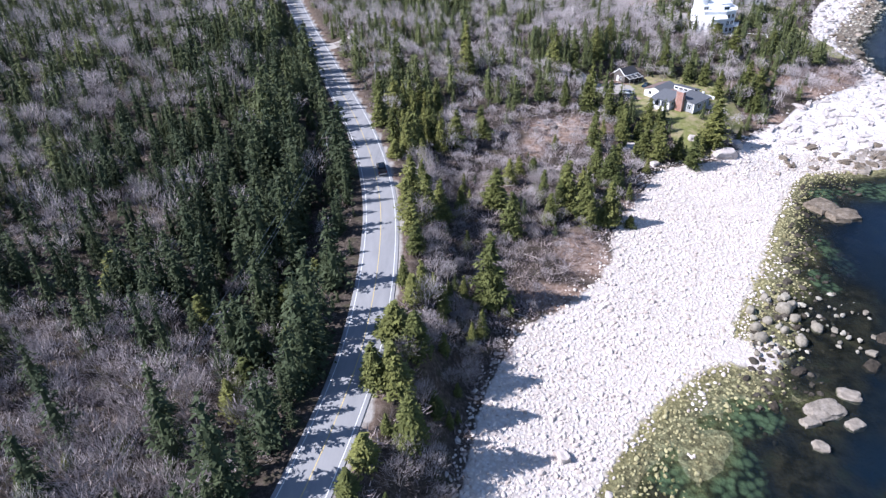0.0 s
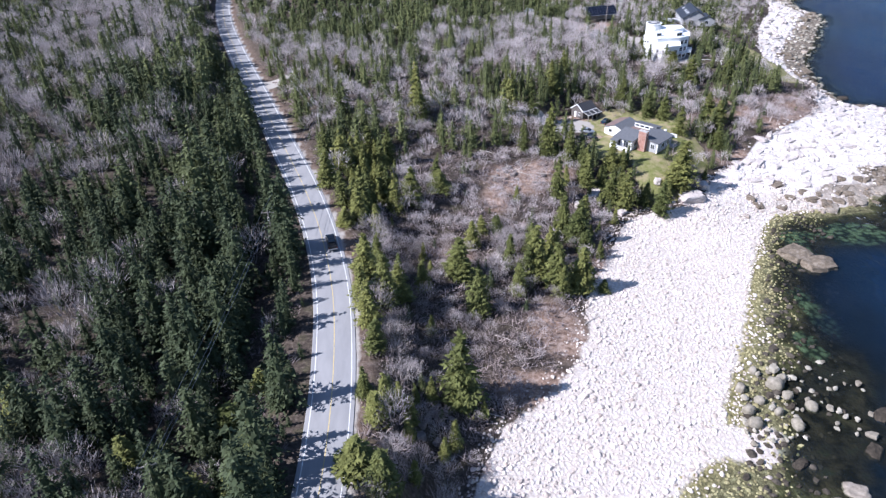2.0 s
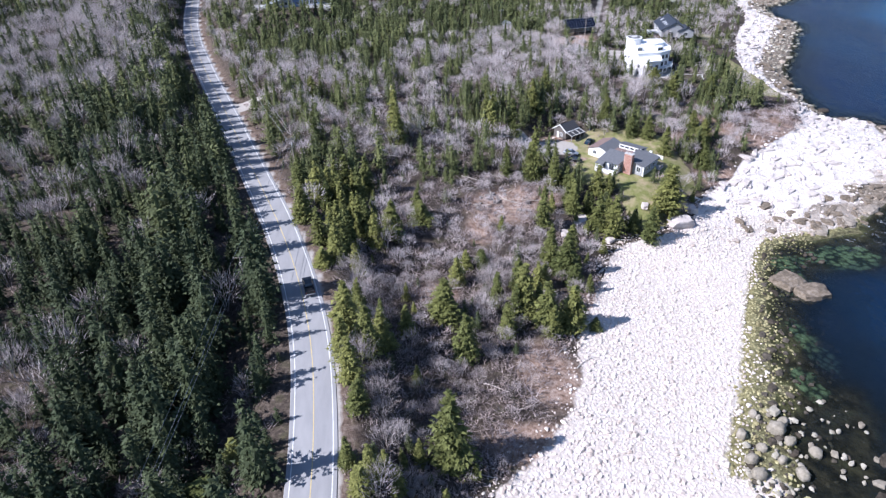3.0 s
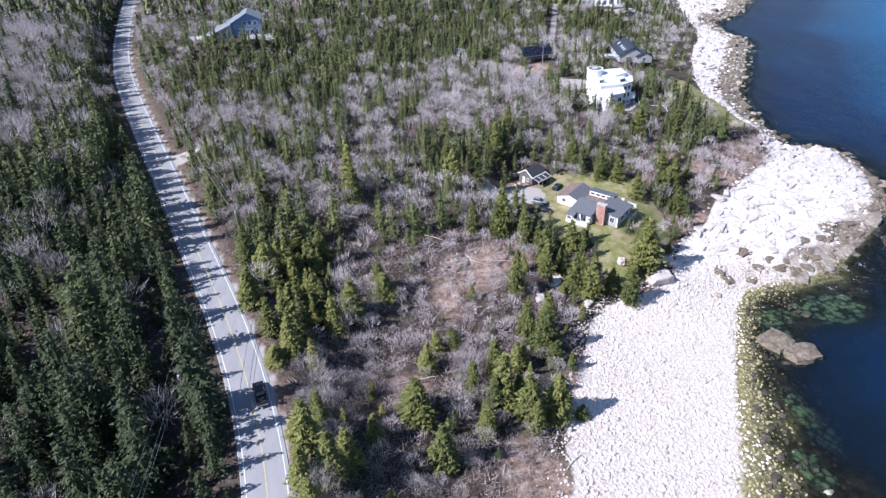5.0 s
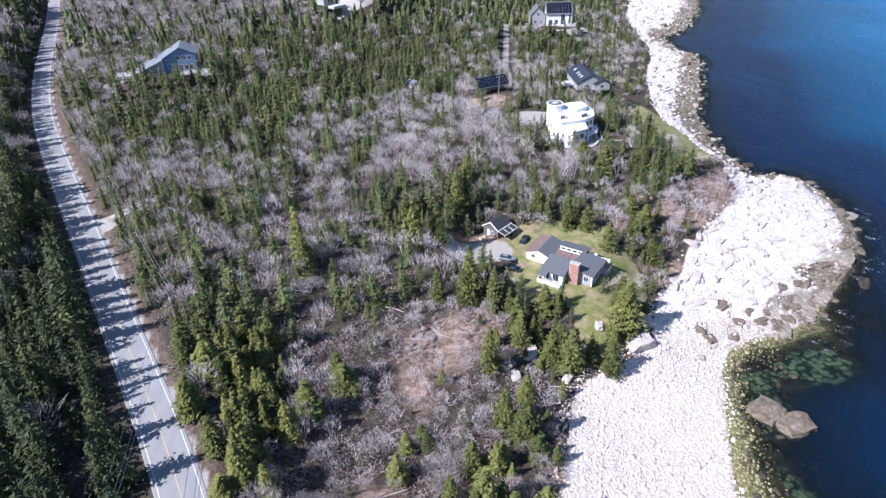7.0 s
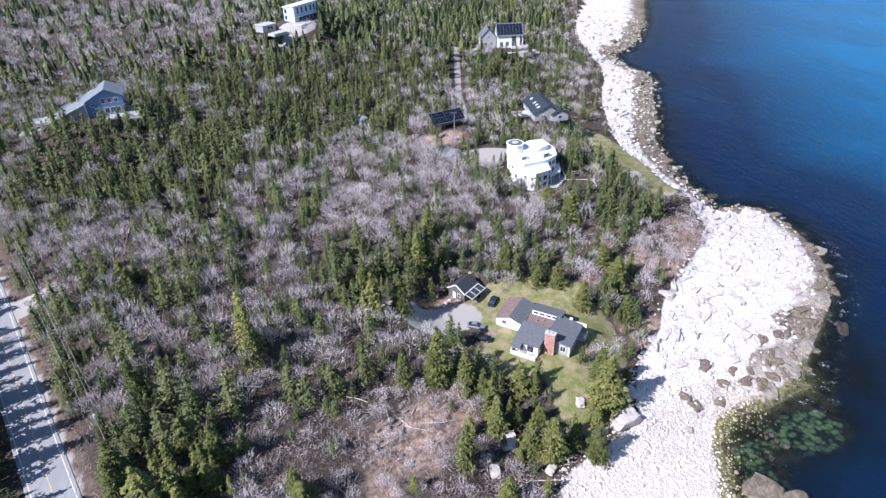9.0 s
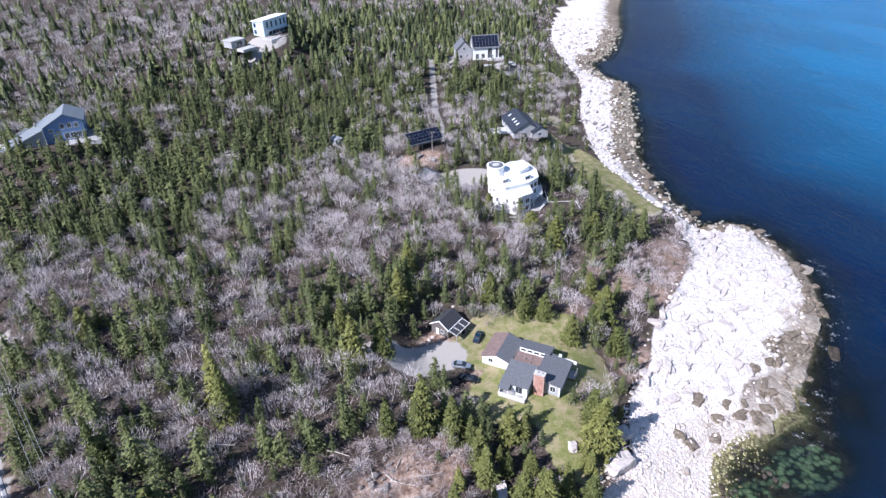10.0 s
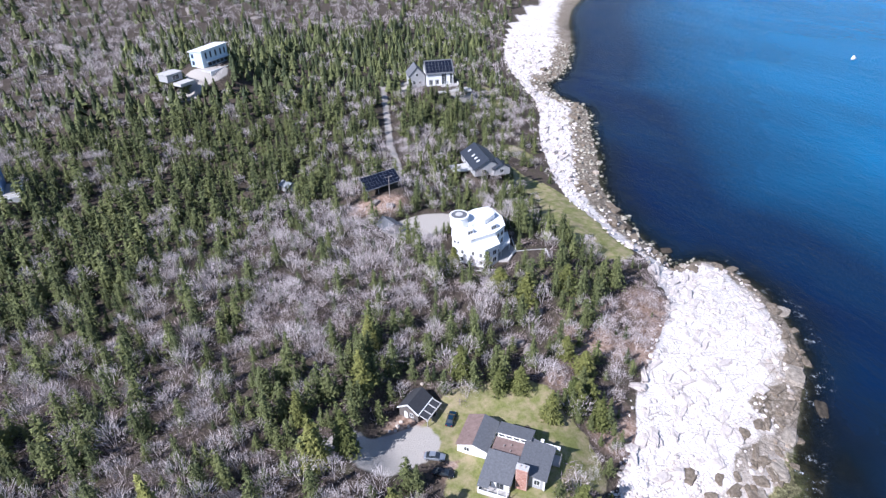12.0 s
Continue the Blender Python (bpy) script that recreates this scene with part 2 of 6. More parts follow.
def m_water():
    s = Shader("sea_water")
    depth, out = s.layer("depth"), s.layer("offshore")
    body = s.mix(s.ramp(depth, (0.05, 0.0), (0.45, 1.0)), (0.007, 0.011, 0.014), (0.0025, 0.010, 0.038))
    # brighter blue offshore: reflected sky put into the base colour, specular kept low
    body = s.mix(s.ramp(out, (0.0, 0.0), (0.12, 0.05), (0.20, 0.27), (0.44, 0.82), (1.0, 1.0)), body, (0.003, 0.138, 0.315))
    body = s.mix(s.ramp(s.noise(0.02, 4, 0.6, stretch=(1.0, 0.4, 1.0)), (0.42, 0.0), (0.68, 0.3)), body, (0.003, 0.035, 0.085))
    rip = s.noise(0.5, 6, 0.65, stretch=(1.0, 0.4, 1.0))
    swell = s.noise(0.1, 4, 0.5, stretch=(1.0, 0.45, 1.0))
    mat = s.done(body, 0.22, s.sum("ADD", s.sum("MULTIPLY", rip, 0.6), swell), 1.0, 0.9, spec=0.03)
    s.put(s.bsdf, "Specular Tint", (0.62, 0.82, 1.0, 1))
    clear = s.add("ShaderNodeBsdfTransparent", Color=(0.76, 0.80, 0.72, 1))
    mixed = s.add("ShaderNodeMixShader")
    patch = s.sum("MULTIPLY_ADD", s.sum("SUBTRACT", s.noise(0.25, 4), 0.5), 0.12, depth)
    s.tree.links.new(s.ramp(patch, (0.0, 0.07), (0.04, 0.30), (0.10, 0.68), (0.22, 0.97)), mixed.inputs[0])
    s.tree.links.new(clear.outputs[0], mixed.inputs[1])
    s.tree.links.new(s.bsdf.outputs[0], mixed.inputs[2])
    foam = s.add("ShaderNodeBsdfDiffuse", Color=(0.8, 0.83, 0.84, 1))
    surf = s.add("ShaderNodeMixShader")
    lace = s.ramp(s.noise(0.33, 9, 0.8), (0.56, 0.0), (0.66, 0.95))
    s.tree.links.new(s.sum("MULTIPLY", lace, s.layer("surf")), surf.inputs[0])
    s.tree.links.new(mixed.outputs[0], surf.inputs[1])
    s.tree.links.new(foam.outputs[0], surf.inputs[2])
    s.tree.links.new(surf.outputs[0], s.out.inputs["Surface"])
    return mat


def m_asphalt():
    s = Shader("worn_asphalt")
    col = s.ramp(s.noise(0.5, 6, 0.6, stretch=(1, 0.25, 1)), (0.3, (0.24, 0.24, 0.245)), (0.7, (0.33, 0.325, 0.325)))
    col = s.mix(s.ramp(s.noise(18, 3, 0.8), (0.35, 0.0), (0.7, 0.5)), col, (0.34, 0.335, 0.33))
    return s.done(col, 0.85, s.noise(30, 3), 0.3, 0.01, spec=0.25)


def m_plain(name, colour, rough=0.6, vary=0.15, size=3.0, metal=0.0, spec=0.35, stretch=None):
    s = Shader(name)
    dark = tuple(c * (1 - vary) for c in colour)
    light = tuple(min(c * (1 + vary), 0.9) for c in colour)
    col = s.ramp(s.noise(size, 6, 0.65, stretch=stretch), (0.3, dark), (0.7, light))
    return s.done(col, rough, s.noise(size * 4, 4), 0.15, 0.02, metal, spec)


def m_leaf(name, dark, light, per_tree="layer"):
    s = Shader(name)
    tone = s.layer("tone") if per_tree == "layer" else s.chance()
    col = s.mix(tone, dark, light)
    col = s.mix(s.sum("MULTIPLY", s.island(), 0.7), col, tuple(c * 0.4 for c in dark))
    col = s.mix(s.ramp(s.noise(1.3, 4, 0.7), (0.35, 0.0), (0.75, 0.55)), col, s.mix(tone, tuple(c * 2.2 for c in dark), tuple(c * 1.5 for c in light)))
    return s.done(col, 0.75, spec=0.2)


def m_twig(name, dark, light, per_tree="layer"):
    s = Shader(name)
    tone = s.layer("tone") if per_tree == "layer" else s.chance()
    col = s.mix(s.sum("MULTIPLY_ADD", s.island(), 0.5, s.sum("MULTIPLY", tone, 0.6), True), dark, light)
    return s.done(col, 0.85, spec=0.15)


def m_stone(name, dark, mid, light, tide=0.0):
    s = Shader(name)
    col = s.ramp(s.noise(1.1, 8, 0.7), (0.25, dark), (0.5, mid), (0.8, light))
    tone = s.mix(s.ramp(s.island(), (0.3, 0.0), (1.0, 1.0)), (1, 1, 1), (0.60, 0.57, 0.55))
    col = s.mix(1.0, col, tone, "MULTIPLY")
    lichen = s.ramp(s.noise(6, 5, 0.7), (0.62, 0.0), (0.72, 0.6))
    col = s.mix(lichen, col, tuple(c * 0.45 for c in dark))
    if tide:   # brown weed stain below the high-water line
        z = s.add("ShaderNodeSeparateXYZ", Vector=s.where()).outputs["Z"]
        line = s.sum("MULTIPLY_ADD", s.sum("SUBTRACT", s.noise(0.14, 5, 0.6), 0.5), 5.0, z)
        stain = s.ramp(s.noise(0.7, 6, 0.7), (0.3, (0.31, 0.265, 0.20)), (0.7, (0.62, 0.56, 0.47)))
        col = s.mix(s.ramp(s.sum("DIVIDE", line, tide), (0.3, 1.0), (1.0, 0.0)), col, s.mix(1.0, col, stain, "MULTIPLY"))
    return s.done(col, 0.88, s.noise(5, 8, 0.7), 0.5, 0.08, spec=0.2)


LAND, WATER, ASPHALT = m_ground(), m_water(), m_asphalt()
WHITE_PAINT = m_plain("white_road_paint", (0.72, 0.72, 0.70), 0.7, 0.2, 2.0)
YELLOW_PAINT = m_plain("yellow_road_paint", (0.58, 0.45, 0.20), 0.7, 0.25, 2.0)
NEEDLES = m_leaf("spruce_needles", (0.040, 0.054, 0.026), (0.155, 0.170, 0.064))
NEEDLES_ONE = m_leaf("spruce_needles_single", (0.072, 0.085, 0.027), (0.215, 0.217, 0.064), "object")
TWIGS = m_twig("bare_twigs", (0.265, 0.226, 0.216), (0.62, 0.56, 0.545))
TWIGS_ONE = m_twig("bare_twigs_single", (0.25, 0.212, 0.20), (0.54, 0.485, 0.47), "object")
BRUSH = m_twig("dry_brush", (0.14, 0.108, 0.098), (0.42, 0.35, 0.33))
BARK = m_plain("grey_bark", (0.17, 0.145, 0.125), 0.9, 0.35, 6)
GRANITE = m_stone("pale_granite", (0.56, 0.48, 0.42), (0.71, 0.63, 0.56), (0.82, 0.745, 0.68))
LEDGE = m_stone("bleached_granite_ledge", (0.50, 0.44, 0.395), (0.69, 0.63, 0.585), (0.82, 0.775, 0.735), 2.2)
WET_STONE = m_stone("weedy_stone", (0.22, 0.20, 0.10), (0.37, 0.335, 0.175), (0.50, 0.45, 0.28))
DARK_STONE = m_stone("wet_dark_granite", (0.03, 0.026, 0.019), (0.075, 0.064, 0.05), (0.17, 0.145, 0.115))
TAN_LEDGE = m_stone("tide_browned_granite", (0.10, 0.082, 0.06), (0.23, 0.19, 0.143), (0.46, 0.40, 0.33))
RUBBLE = m_stone("grey_broken_granite", (0.17, 0.15, 0.14), (0.32, 0.29, 0.27), (0.52, 0.48, 0.45))
WORN_LEDGE = m_stone("sea_worn_tan_granite", (0.15, 0.128, 0.10), (0.31, 0.27, 0.22), (0.50, 0.45, 0.39))
TIDE_STONE = m_stone("tide_washed_granite", (0.19, 0.175, 0.13), (0.36, 0.33, 0.265), (0.56, 0.52, 0.45))


# ---- mesh helpers ----
def mesh_of(name, verts, tris, mats, slot=None, smooth=False, layers=()):
    """A mesh out of arrays of places and triangles."""
    me = bpy.data.meshes.new(name)
    v, f = np.asarray(verts, np.float32), np.asarray(tris, np.int32)
    n = f.shape[1]
    me.vertices.add(len(v))
    me.vertices.foreach_set("co", v.ravel())
    me.loops.add(f.size)
    me.loops.foreach_set("vertex_index", f.ravel())
    me.polygons.add(len(f))
    me.polygons.foreach_set("loop_start", np.arange(0, f.size, n, dtype=np.int32))
    for m in mats:
        me.materials.append(m)
    if slot is not None:
        me.polygons.foreach_set("material_index", np.asarray(slot, np.int32))
    me.polygons.foreach_set("use_smooth", np.full(len(f), smooth))
    for key, values in layers:
        me.attributes.new(key, "FLOAT", "POINT").data.foreach_set("value", np.asarray(values, np.float32))
    me.update()
    me.validate()
    return me


def link_bm(name, bm, mats):
    me = bpy.data.meshes.new(name)
    bmesh.ops.recalc_face_normals(bm, faces=bm.faces)
    bm.to_mesh(me)
    bm.free()
    for m in mats if isinstance(mats, (list, tuple)) else [mats]:
        me.materials.append(m)
    return new(name, me)


def part(name, bm, material, parent, label=""):
    ob = link_bm(name, bm, material)
    ob.parent = parent
    if label:
        ob["label"] = label
    return ob


def add_box(bm, x0, y0, z0, x1, y1, z1, bevel=0.0):
    vs = [bm.verts.new((x, y, z)) for x in (x0, x1) for y in (y0, y1) for z in (z0, z1)]
    fs = [bm.faces.new([vs[i] for i in q]) for q in ((0, 1, 3, 2), (4, 6, 7, 5), (0, 4, 5, 1), (2, 3, 7, 6), (0, 2, 6, 4), (1, 5, 7, 3))]
    if bevel:
        es = {e for f in fs for e in f.edges}
        bmesh.ops.bevel(bm, geom=list(es), offset=bevel, segments=1, affect="EDGES")
    return bm


def box(x0, y0, z0, x1, y1, z1, bevel=0.0):
    return add_box(bmesh.new(), x0, y0, z0, x1, y1, z1, bevel)


def add_prism(bm, outline, z0, z1):
    """Walls over an outline on the plan; z1 may be a height for each corner."""
    tops = z1 if isinstance(z1, (list, tuple)) else [z1] * len(outline)
    a = [bm.verts.new((x, y, z0)) for x, y in outline]
    b = [bm.verts.new((x, y, h)) for (x, y), h in zip(outline, tops)]
    n = len(outline)
    bm.faces.new(a[::-1]), bm.faces.new(b)
    for i in range(n):
        bm.faces.new((a[i], a[(i + 1) % n], b[(i + 1) % n], b[i]))
    return bm


# ---- land, sea and road ----
def axis(fine0, fine1, step, far0, far1):
    mid = np.arange(fine0, fine1 + step, step)
    out, d, v = [], step, mid[-1]
    while v < far1:
        d *= 1.25
        v += d
        out.append(v)
    back, d, v = [], step, fine0
    while v > far0:
        d *= 1.25
        v -= d
        back.append(v)
    return np.concatenate([back[::-1], mid, out])


def sheet(name, xs, ys, height, mats, layers_of):
    gx, gy = np.meshgrid(xs, ys)
    x, y = gx.ravel(), gy.ravel()
    given = plan(x, y)
    z = height(x, y, given)
    nx, ny = len(xs), len(ys)
    i = (np.arange(ny - 1)[:, None] * nx + np.arange(nx - 1)[None, :]).ravel()
    quads = np.stack([i, i + 1, i + 1 + nx, i + nx], 1)
    return new(name, mesh_of(name, np.stack([x, y, z], 1), quads, mats, smooth=True, layers=layers_of(x, y, z, given)))


def soft(v, a, b):
    k = np.clip((v - a) / (b - a), 0, 1)
    return k * k * (3 - 2 * k)


def blot(x, y, *spots):
    """1 inside the ellipses (x, y, half width, half depth), 0 outside, soft between."""
    out = np.zeros(np.shape(x))
    for cx, cy, rx, ry in spots:
        out = np.maximum(out, 1 - soft(np.hypot((x - cx) / rx, (y - cy) / ry), 0.75, 1.25))
    return out


SURF = [(179, 190, 6, 4), (185, 203, 4, 6), (134, 163, 6, 4), (160, 177, 6, 4), (184, 226, 3, 5), (152, 171, 5, 3), (166, 180, 4, 3), (181, 193, 5, 3), (187, 210, 3, 5), (125, 155, 6, 3), (139, 165, 4, 3), (132, 160, 5, 2.5), (189, 199, 3, 3)]
LAWNS = [(80, 206, 9, 5), (71, 209, 6, 4), (147, 262, 10, 17), (64, 203, 7, 6), (70, 187, 15, 10), (78, 203, 14, 6), (86, 190, 6, 12), (71, 172, 6, 9), (148, 252, 10, 14), (155, 276, 8, 17), (158, 290, 7, 20), (150, 312, 10, 14), (200, 400, 8, 20), (157, 274, 8, 27), (171, 331, 6, 9)]
YARDS = [(-51, 352, 6, 6), (60, 429, 12, 6), (49, 423, 8, 5), (56, 204, 6, 5), (-43, 243, 5, 4), (51, 204, 9, 5.5), (43, 207.5, 6, 3), (96, 278, 13, 7), (158, 412, 16, 8), (182, 388, 12, 6)]
BARE_SOIL = [(61.5, 193.5, 3.5, 3.5), (57, 210, 5, 3), (98, 205, 6, 4), (33, 174, 11, 8), (24, 163, 4, 6), (42, 178, 7, 6), (10, 140, 5, 4), (29, 116, 6, 8), (22, 101, 8, 4), (128, 206, 14, 6), (138, 216, 8, 8), (112, 214, 9, 7), (122, 222, 7, 6), (100, 190, 6, 8), (88, 295, 10, 5), (47, 137, 4, 7)]


DRIVES = [[(110, 322), (118, 349.6), (130.8, 380.8), (143, 411), (158, 411)], [(46, 207), (37, 210.5)], [(-44, 243), (-36, 245)]]


def from_drives(x, y):
    return np.min([np.abs(side_distance(x, y, d)) for d in DRIVES], axis=0)


def land_layers(x, y, z, given):
    dw, de, dr = given
    platform = soft(y, 158, 176)
    return [("shore", 1 - soft(de, -2.0 - 5.0 * blot(x, y, (24, 108, 18, 14)), 1.5)),
            ("slab", platform),
            ("weed", (1 - soft(z, 0.20, 0.65)) * (1 - 0.7 * soft(y, 160, 172)) * (1 - blot(x, y, (56, 87.5, 7, 4)))),
            ("bed", 1 - soft(z, -0.2, 0.1)),
            ("brown", (1 - soft(dw, 2 + 3 * soft(y, 236, 250) + 2 * waves(x, y, 9, 6), 7 + 8 * soft(y, 236, 250) + 3 * waves(x, y, 9, 6))) * platform + blot(x, y, (112, 163, 13, 4.5), (127, 168, 10, 5), (100, 160, 7, 3), (145, 180, 8, 4)) * 1.1),
            ("reef", blot(x, y, (116, 150, 10, 6), (101, 150, 5, 4), (46, 73, 9, 5), (38, 63, 10, 7), (88, 121, 3, 9), (80, 110, 3, 5), (97, 141, 5, 6))),
            ("grass", blot(x, y, *LAWNS)),
            ("gravel", np.maximum(np.maximum(blot(x, y, *YARDS), 0.7 - 0.7 * soft(from_drives(x, y), 1.0, 2.7)), (1 - soft(-dr, 4.4, 5.8)) * (dr < 0) * 0.62)),
            ("dirt", np.maximum(blot(x, y, *BARE_SOIL), soft(dr, -8, -4.5) * (dr < 0) * 0.45))]


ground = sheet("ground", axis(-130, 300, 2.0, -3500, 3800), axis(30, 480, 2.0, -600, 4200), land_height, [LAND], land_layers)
tagged(ground, "forest floor, lawns and pale stony shore", "ground", kind="structure")
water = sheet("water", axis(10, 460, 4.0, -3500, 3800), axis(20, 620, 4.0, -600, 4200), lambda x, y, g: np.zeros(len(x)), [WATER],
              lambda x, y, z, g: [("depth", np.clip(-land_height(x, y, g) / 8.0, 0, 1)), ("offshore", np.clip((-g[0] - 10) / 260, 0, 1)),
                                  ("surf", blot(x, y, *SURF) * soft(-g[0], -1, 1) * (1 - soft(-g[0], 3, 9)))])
tagged(water, "deep blue sea with small ripples, green over the shallows", "water", kind="structure")


def ribbon(offsets, lift, y0=-50, y1=900, step=2.0):
    """Rows of places along the road at the given offsets from its middle."""
    seg = np.hypot(*np.diff(WAY, axis=0).T)
    s = np.concatenate([[0], np.cumsum(seg)])
    at = np.arange(0, s[-1], step)
    p = np.stack([np.interp(at, s, WAY[:, 0]), np.interp(at, s, WAY[:, 1])], 1)
    p = p[(p[:, 1] > y0) & (p[:, 1] < y1)]
    d = np.gradient(p, axis=0)
    d /= np.hypot(d[:, :1], d[:, 1:])
    right = np.stack([d[:, 1], -d[:, 0]], 1)
    rows = []
    for o, h in zip(offsets, lift):
        q = p + right * o
        rows.append(np.column_stack([q, road_height(p[:, 1]) + h]))
    v = np.stack(rows, 1)
    n, k = v.shape[:2]
    i = (np.arange(n - 1)[:, None] * k + np.arange(k - 1)[None, :]).ravel()
    return v.reshape(-1, 3), np.stack([i, i + 1, i + 1 + k, i + k], 1)


road = tagged(new("road", mesh_of("road", *ribbon([-3.9, -3.7, 0, 3.7, 3.9], [-0.25, 0.0, 0.05, 0.0, -0.25]), [ASPHALT], smooth=False)),
              "two-lane coastal road of worn grey asphalt", "road", kind="structure")
for side, paint, text in ((-3.05, WHITE_PAINT, "faded white edge line"), (3.05, WHITE_PAINT, "white edge line"), (0.0, YELLOW_PAINT, "yellow centre line")):
    h = 0.05 - abs(side) * 0.05 / 3.7 + 0.006
    line = new("lane_line", mesh_of("lane_line", *ribbon([side - 0.065, side + 0.065], [h, h]), [paint]))
    line.parent = road
    line["label"] = text


# ---- trees ----
def bushy_conifer(seed, tiers, around, bits, wide=0.22, bottom=0.05, size=1.0):
    """A spruce one metre high whose boughs are made of many small sprays."""
    rng = random.Random(seed)
    verts, tris = [], []
    for t in range(tiers):
        u = (t + rng.uniform(-0.4, 0.4)) / tiers
        z = bottom + (0.96 - bottom) * max(u, 0)
        taper = (1 - u) ** 0.82 * (0.8 + 0.2 * min(1, u * 5)) + 0.03
        n = max(4, round(around * (1 - 0.5 * u)))
        for b in range(n):
            a = 2 * math.pi * (b + rng.uniform(-0.45, 0.45)) / n + t * 1.3
            reach = wide * taper * rng.uniform(0.6, 1.25) * (1 + 0.15 * math.sin(a * 2 + seed))
            droop = reach * rng.uniform(0.1, 0.5)
            zb = z + rng.uniform(-0.065, 0.065)
            c, s = math.cos(a), math.sin(a)
            for k in range(max(3, round(bits * (0.45 + 0.55 * taper)))):
                f = rng.uniform(0.06, 1.0) ** 0.8
                side = rng.uniform(-0.5, 0.5) * reach * (1.1 - 0.55 * f)
                r = f * reach
                p = Vector((c * r - s * side, s * r + c * side, zb - droop * f * f + rng.uniform(-0.012, 0.02)))
                yaw = a + rng.uniform(-0.9, 0.9) + side / reach
                dip = rng.uniform(-0.9, 0.35)
                length = rng.uniform(0.022, 0.05) * size
                d = Vector((math.cos(yaw) * math.cos(dip), math.sin(yaw) * math.cos(dip), math.sin(dip))) * length
                w = Vector((-math.sin(yaw), math.cos(yaw), rng.uniform(-0.8, 0.8))) * length * rng.uniform(0.28, 0.5)
                i = len(verts)
                verts.extend([tuple(p - w - d * 0.3), tuple(p + w - d * 0.3), tuple(p + d)])
                tris.append((i, i + 1, i + 2))
    i = len(verts)
    for k in range(6):   # dark heart of dead twigs and stem
        b = k * math.pi / 3
        verts.append((0.36 * wide * math.cos(b), 0.36 * wide * math.sin(b), bottom))
    verts.append((0, 0, 0.93))
    tris.extend([(i + k, i + (k + 1) % 6, i + 6) for k in range(6)])
    return np.array(verts), np.array(tris)


def far_conifer(seed, tiers, around, wide):
    """A distant spruce one metre high: ragged skirts of boughs, one over another."""
    rng = random.Random(seed)
    verts, tris = [], []
    for t in range(tiers):
        u = t / tiers
        z, reach = 0.06 + 0.86 * u, wide * ((1 - u) ** 0.85 + 0.04)
        for b in range(around):
            if rng.random() < 0.12:
                continue
            a = 2 * math.pi * (b + rng.uniform(-0.3, 0.3)) / around + t
            r, half = reach * rng.uniform(0.7, 1.25), math.pi / around * 1.25
            drop = z - rng.uniform(0.0, 0.06)
            i = len(verts)
            verts.extend([(0, 0, z + 0.21 * (1 - 0.45 * u)), (r * math.cos(a - half), r * math.sin(a - half), drop), (r * 0.9 * math.cos(a + half), r * 0.9 * math.sin(a + half), drop - rng.uniform(-0.02, 0.03))])
            tris.append((i, i + 1, i + 2))
    return np.array(verts), np.array(tris)


def stick(verts, tris, a, b, ra, rb):
    """A tapered three-sided rod."""
    a, b = Vector(a), Vector(b)
    d = (b - a).normalized()
    u = d.orthogonal().normalized()
    w = d.cross(u)
    i = len(verts)
    for p, r in ((a, ra), (b, rb)):
        for k in range(3):
            t = 2 * math.pi * k / 3
            verts.append(tuple(p + r * (math.cos(t) * u + math.sin(t) * w)))
    for k in range(3):
        m = (k + 1) % 3
        tris.extend([(i + k, i + m, i + 3 + m), (i + k, i + 3 + m, i + 3 + k)])


def sliver(verts, tris, a, b, width, rng):
    """A thin twig."""
    a, b = Vector(a), Vector(b)
    side = (b - a).cross(Vector((rng.uniform(-1, 1), rng.uniform(-1, 1), rng.uniform(-1, 1))))
    if side.length < 1e-6:
        side = Vector((1, 0, 0))
    side = side.normalized() * width
    i = len(verts)
    verts.extend([tuple(a - side), tuple(a + side), tuple(b)])
    tris.append((i, i + 1, i + 2))


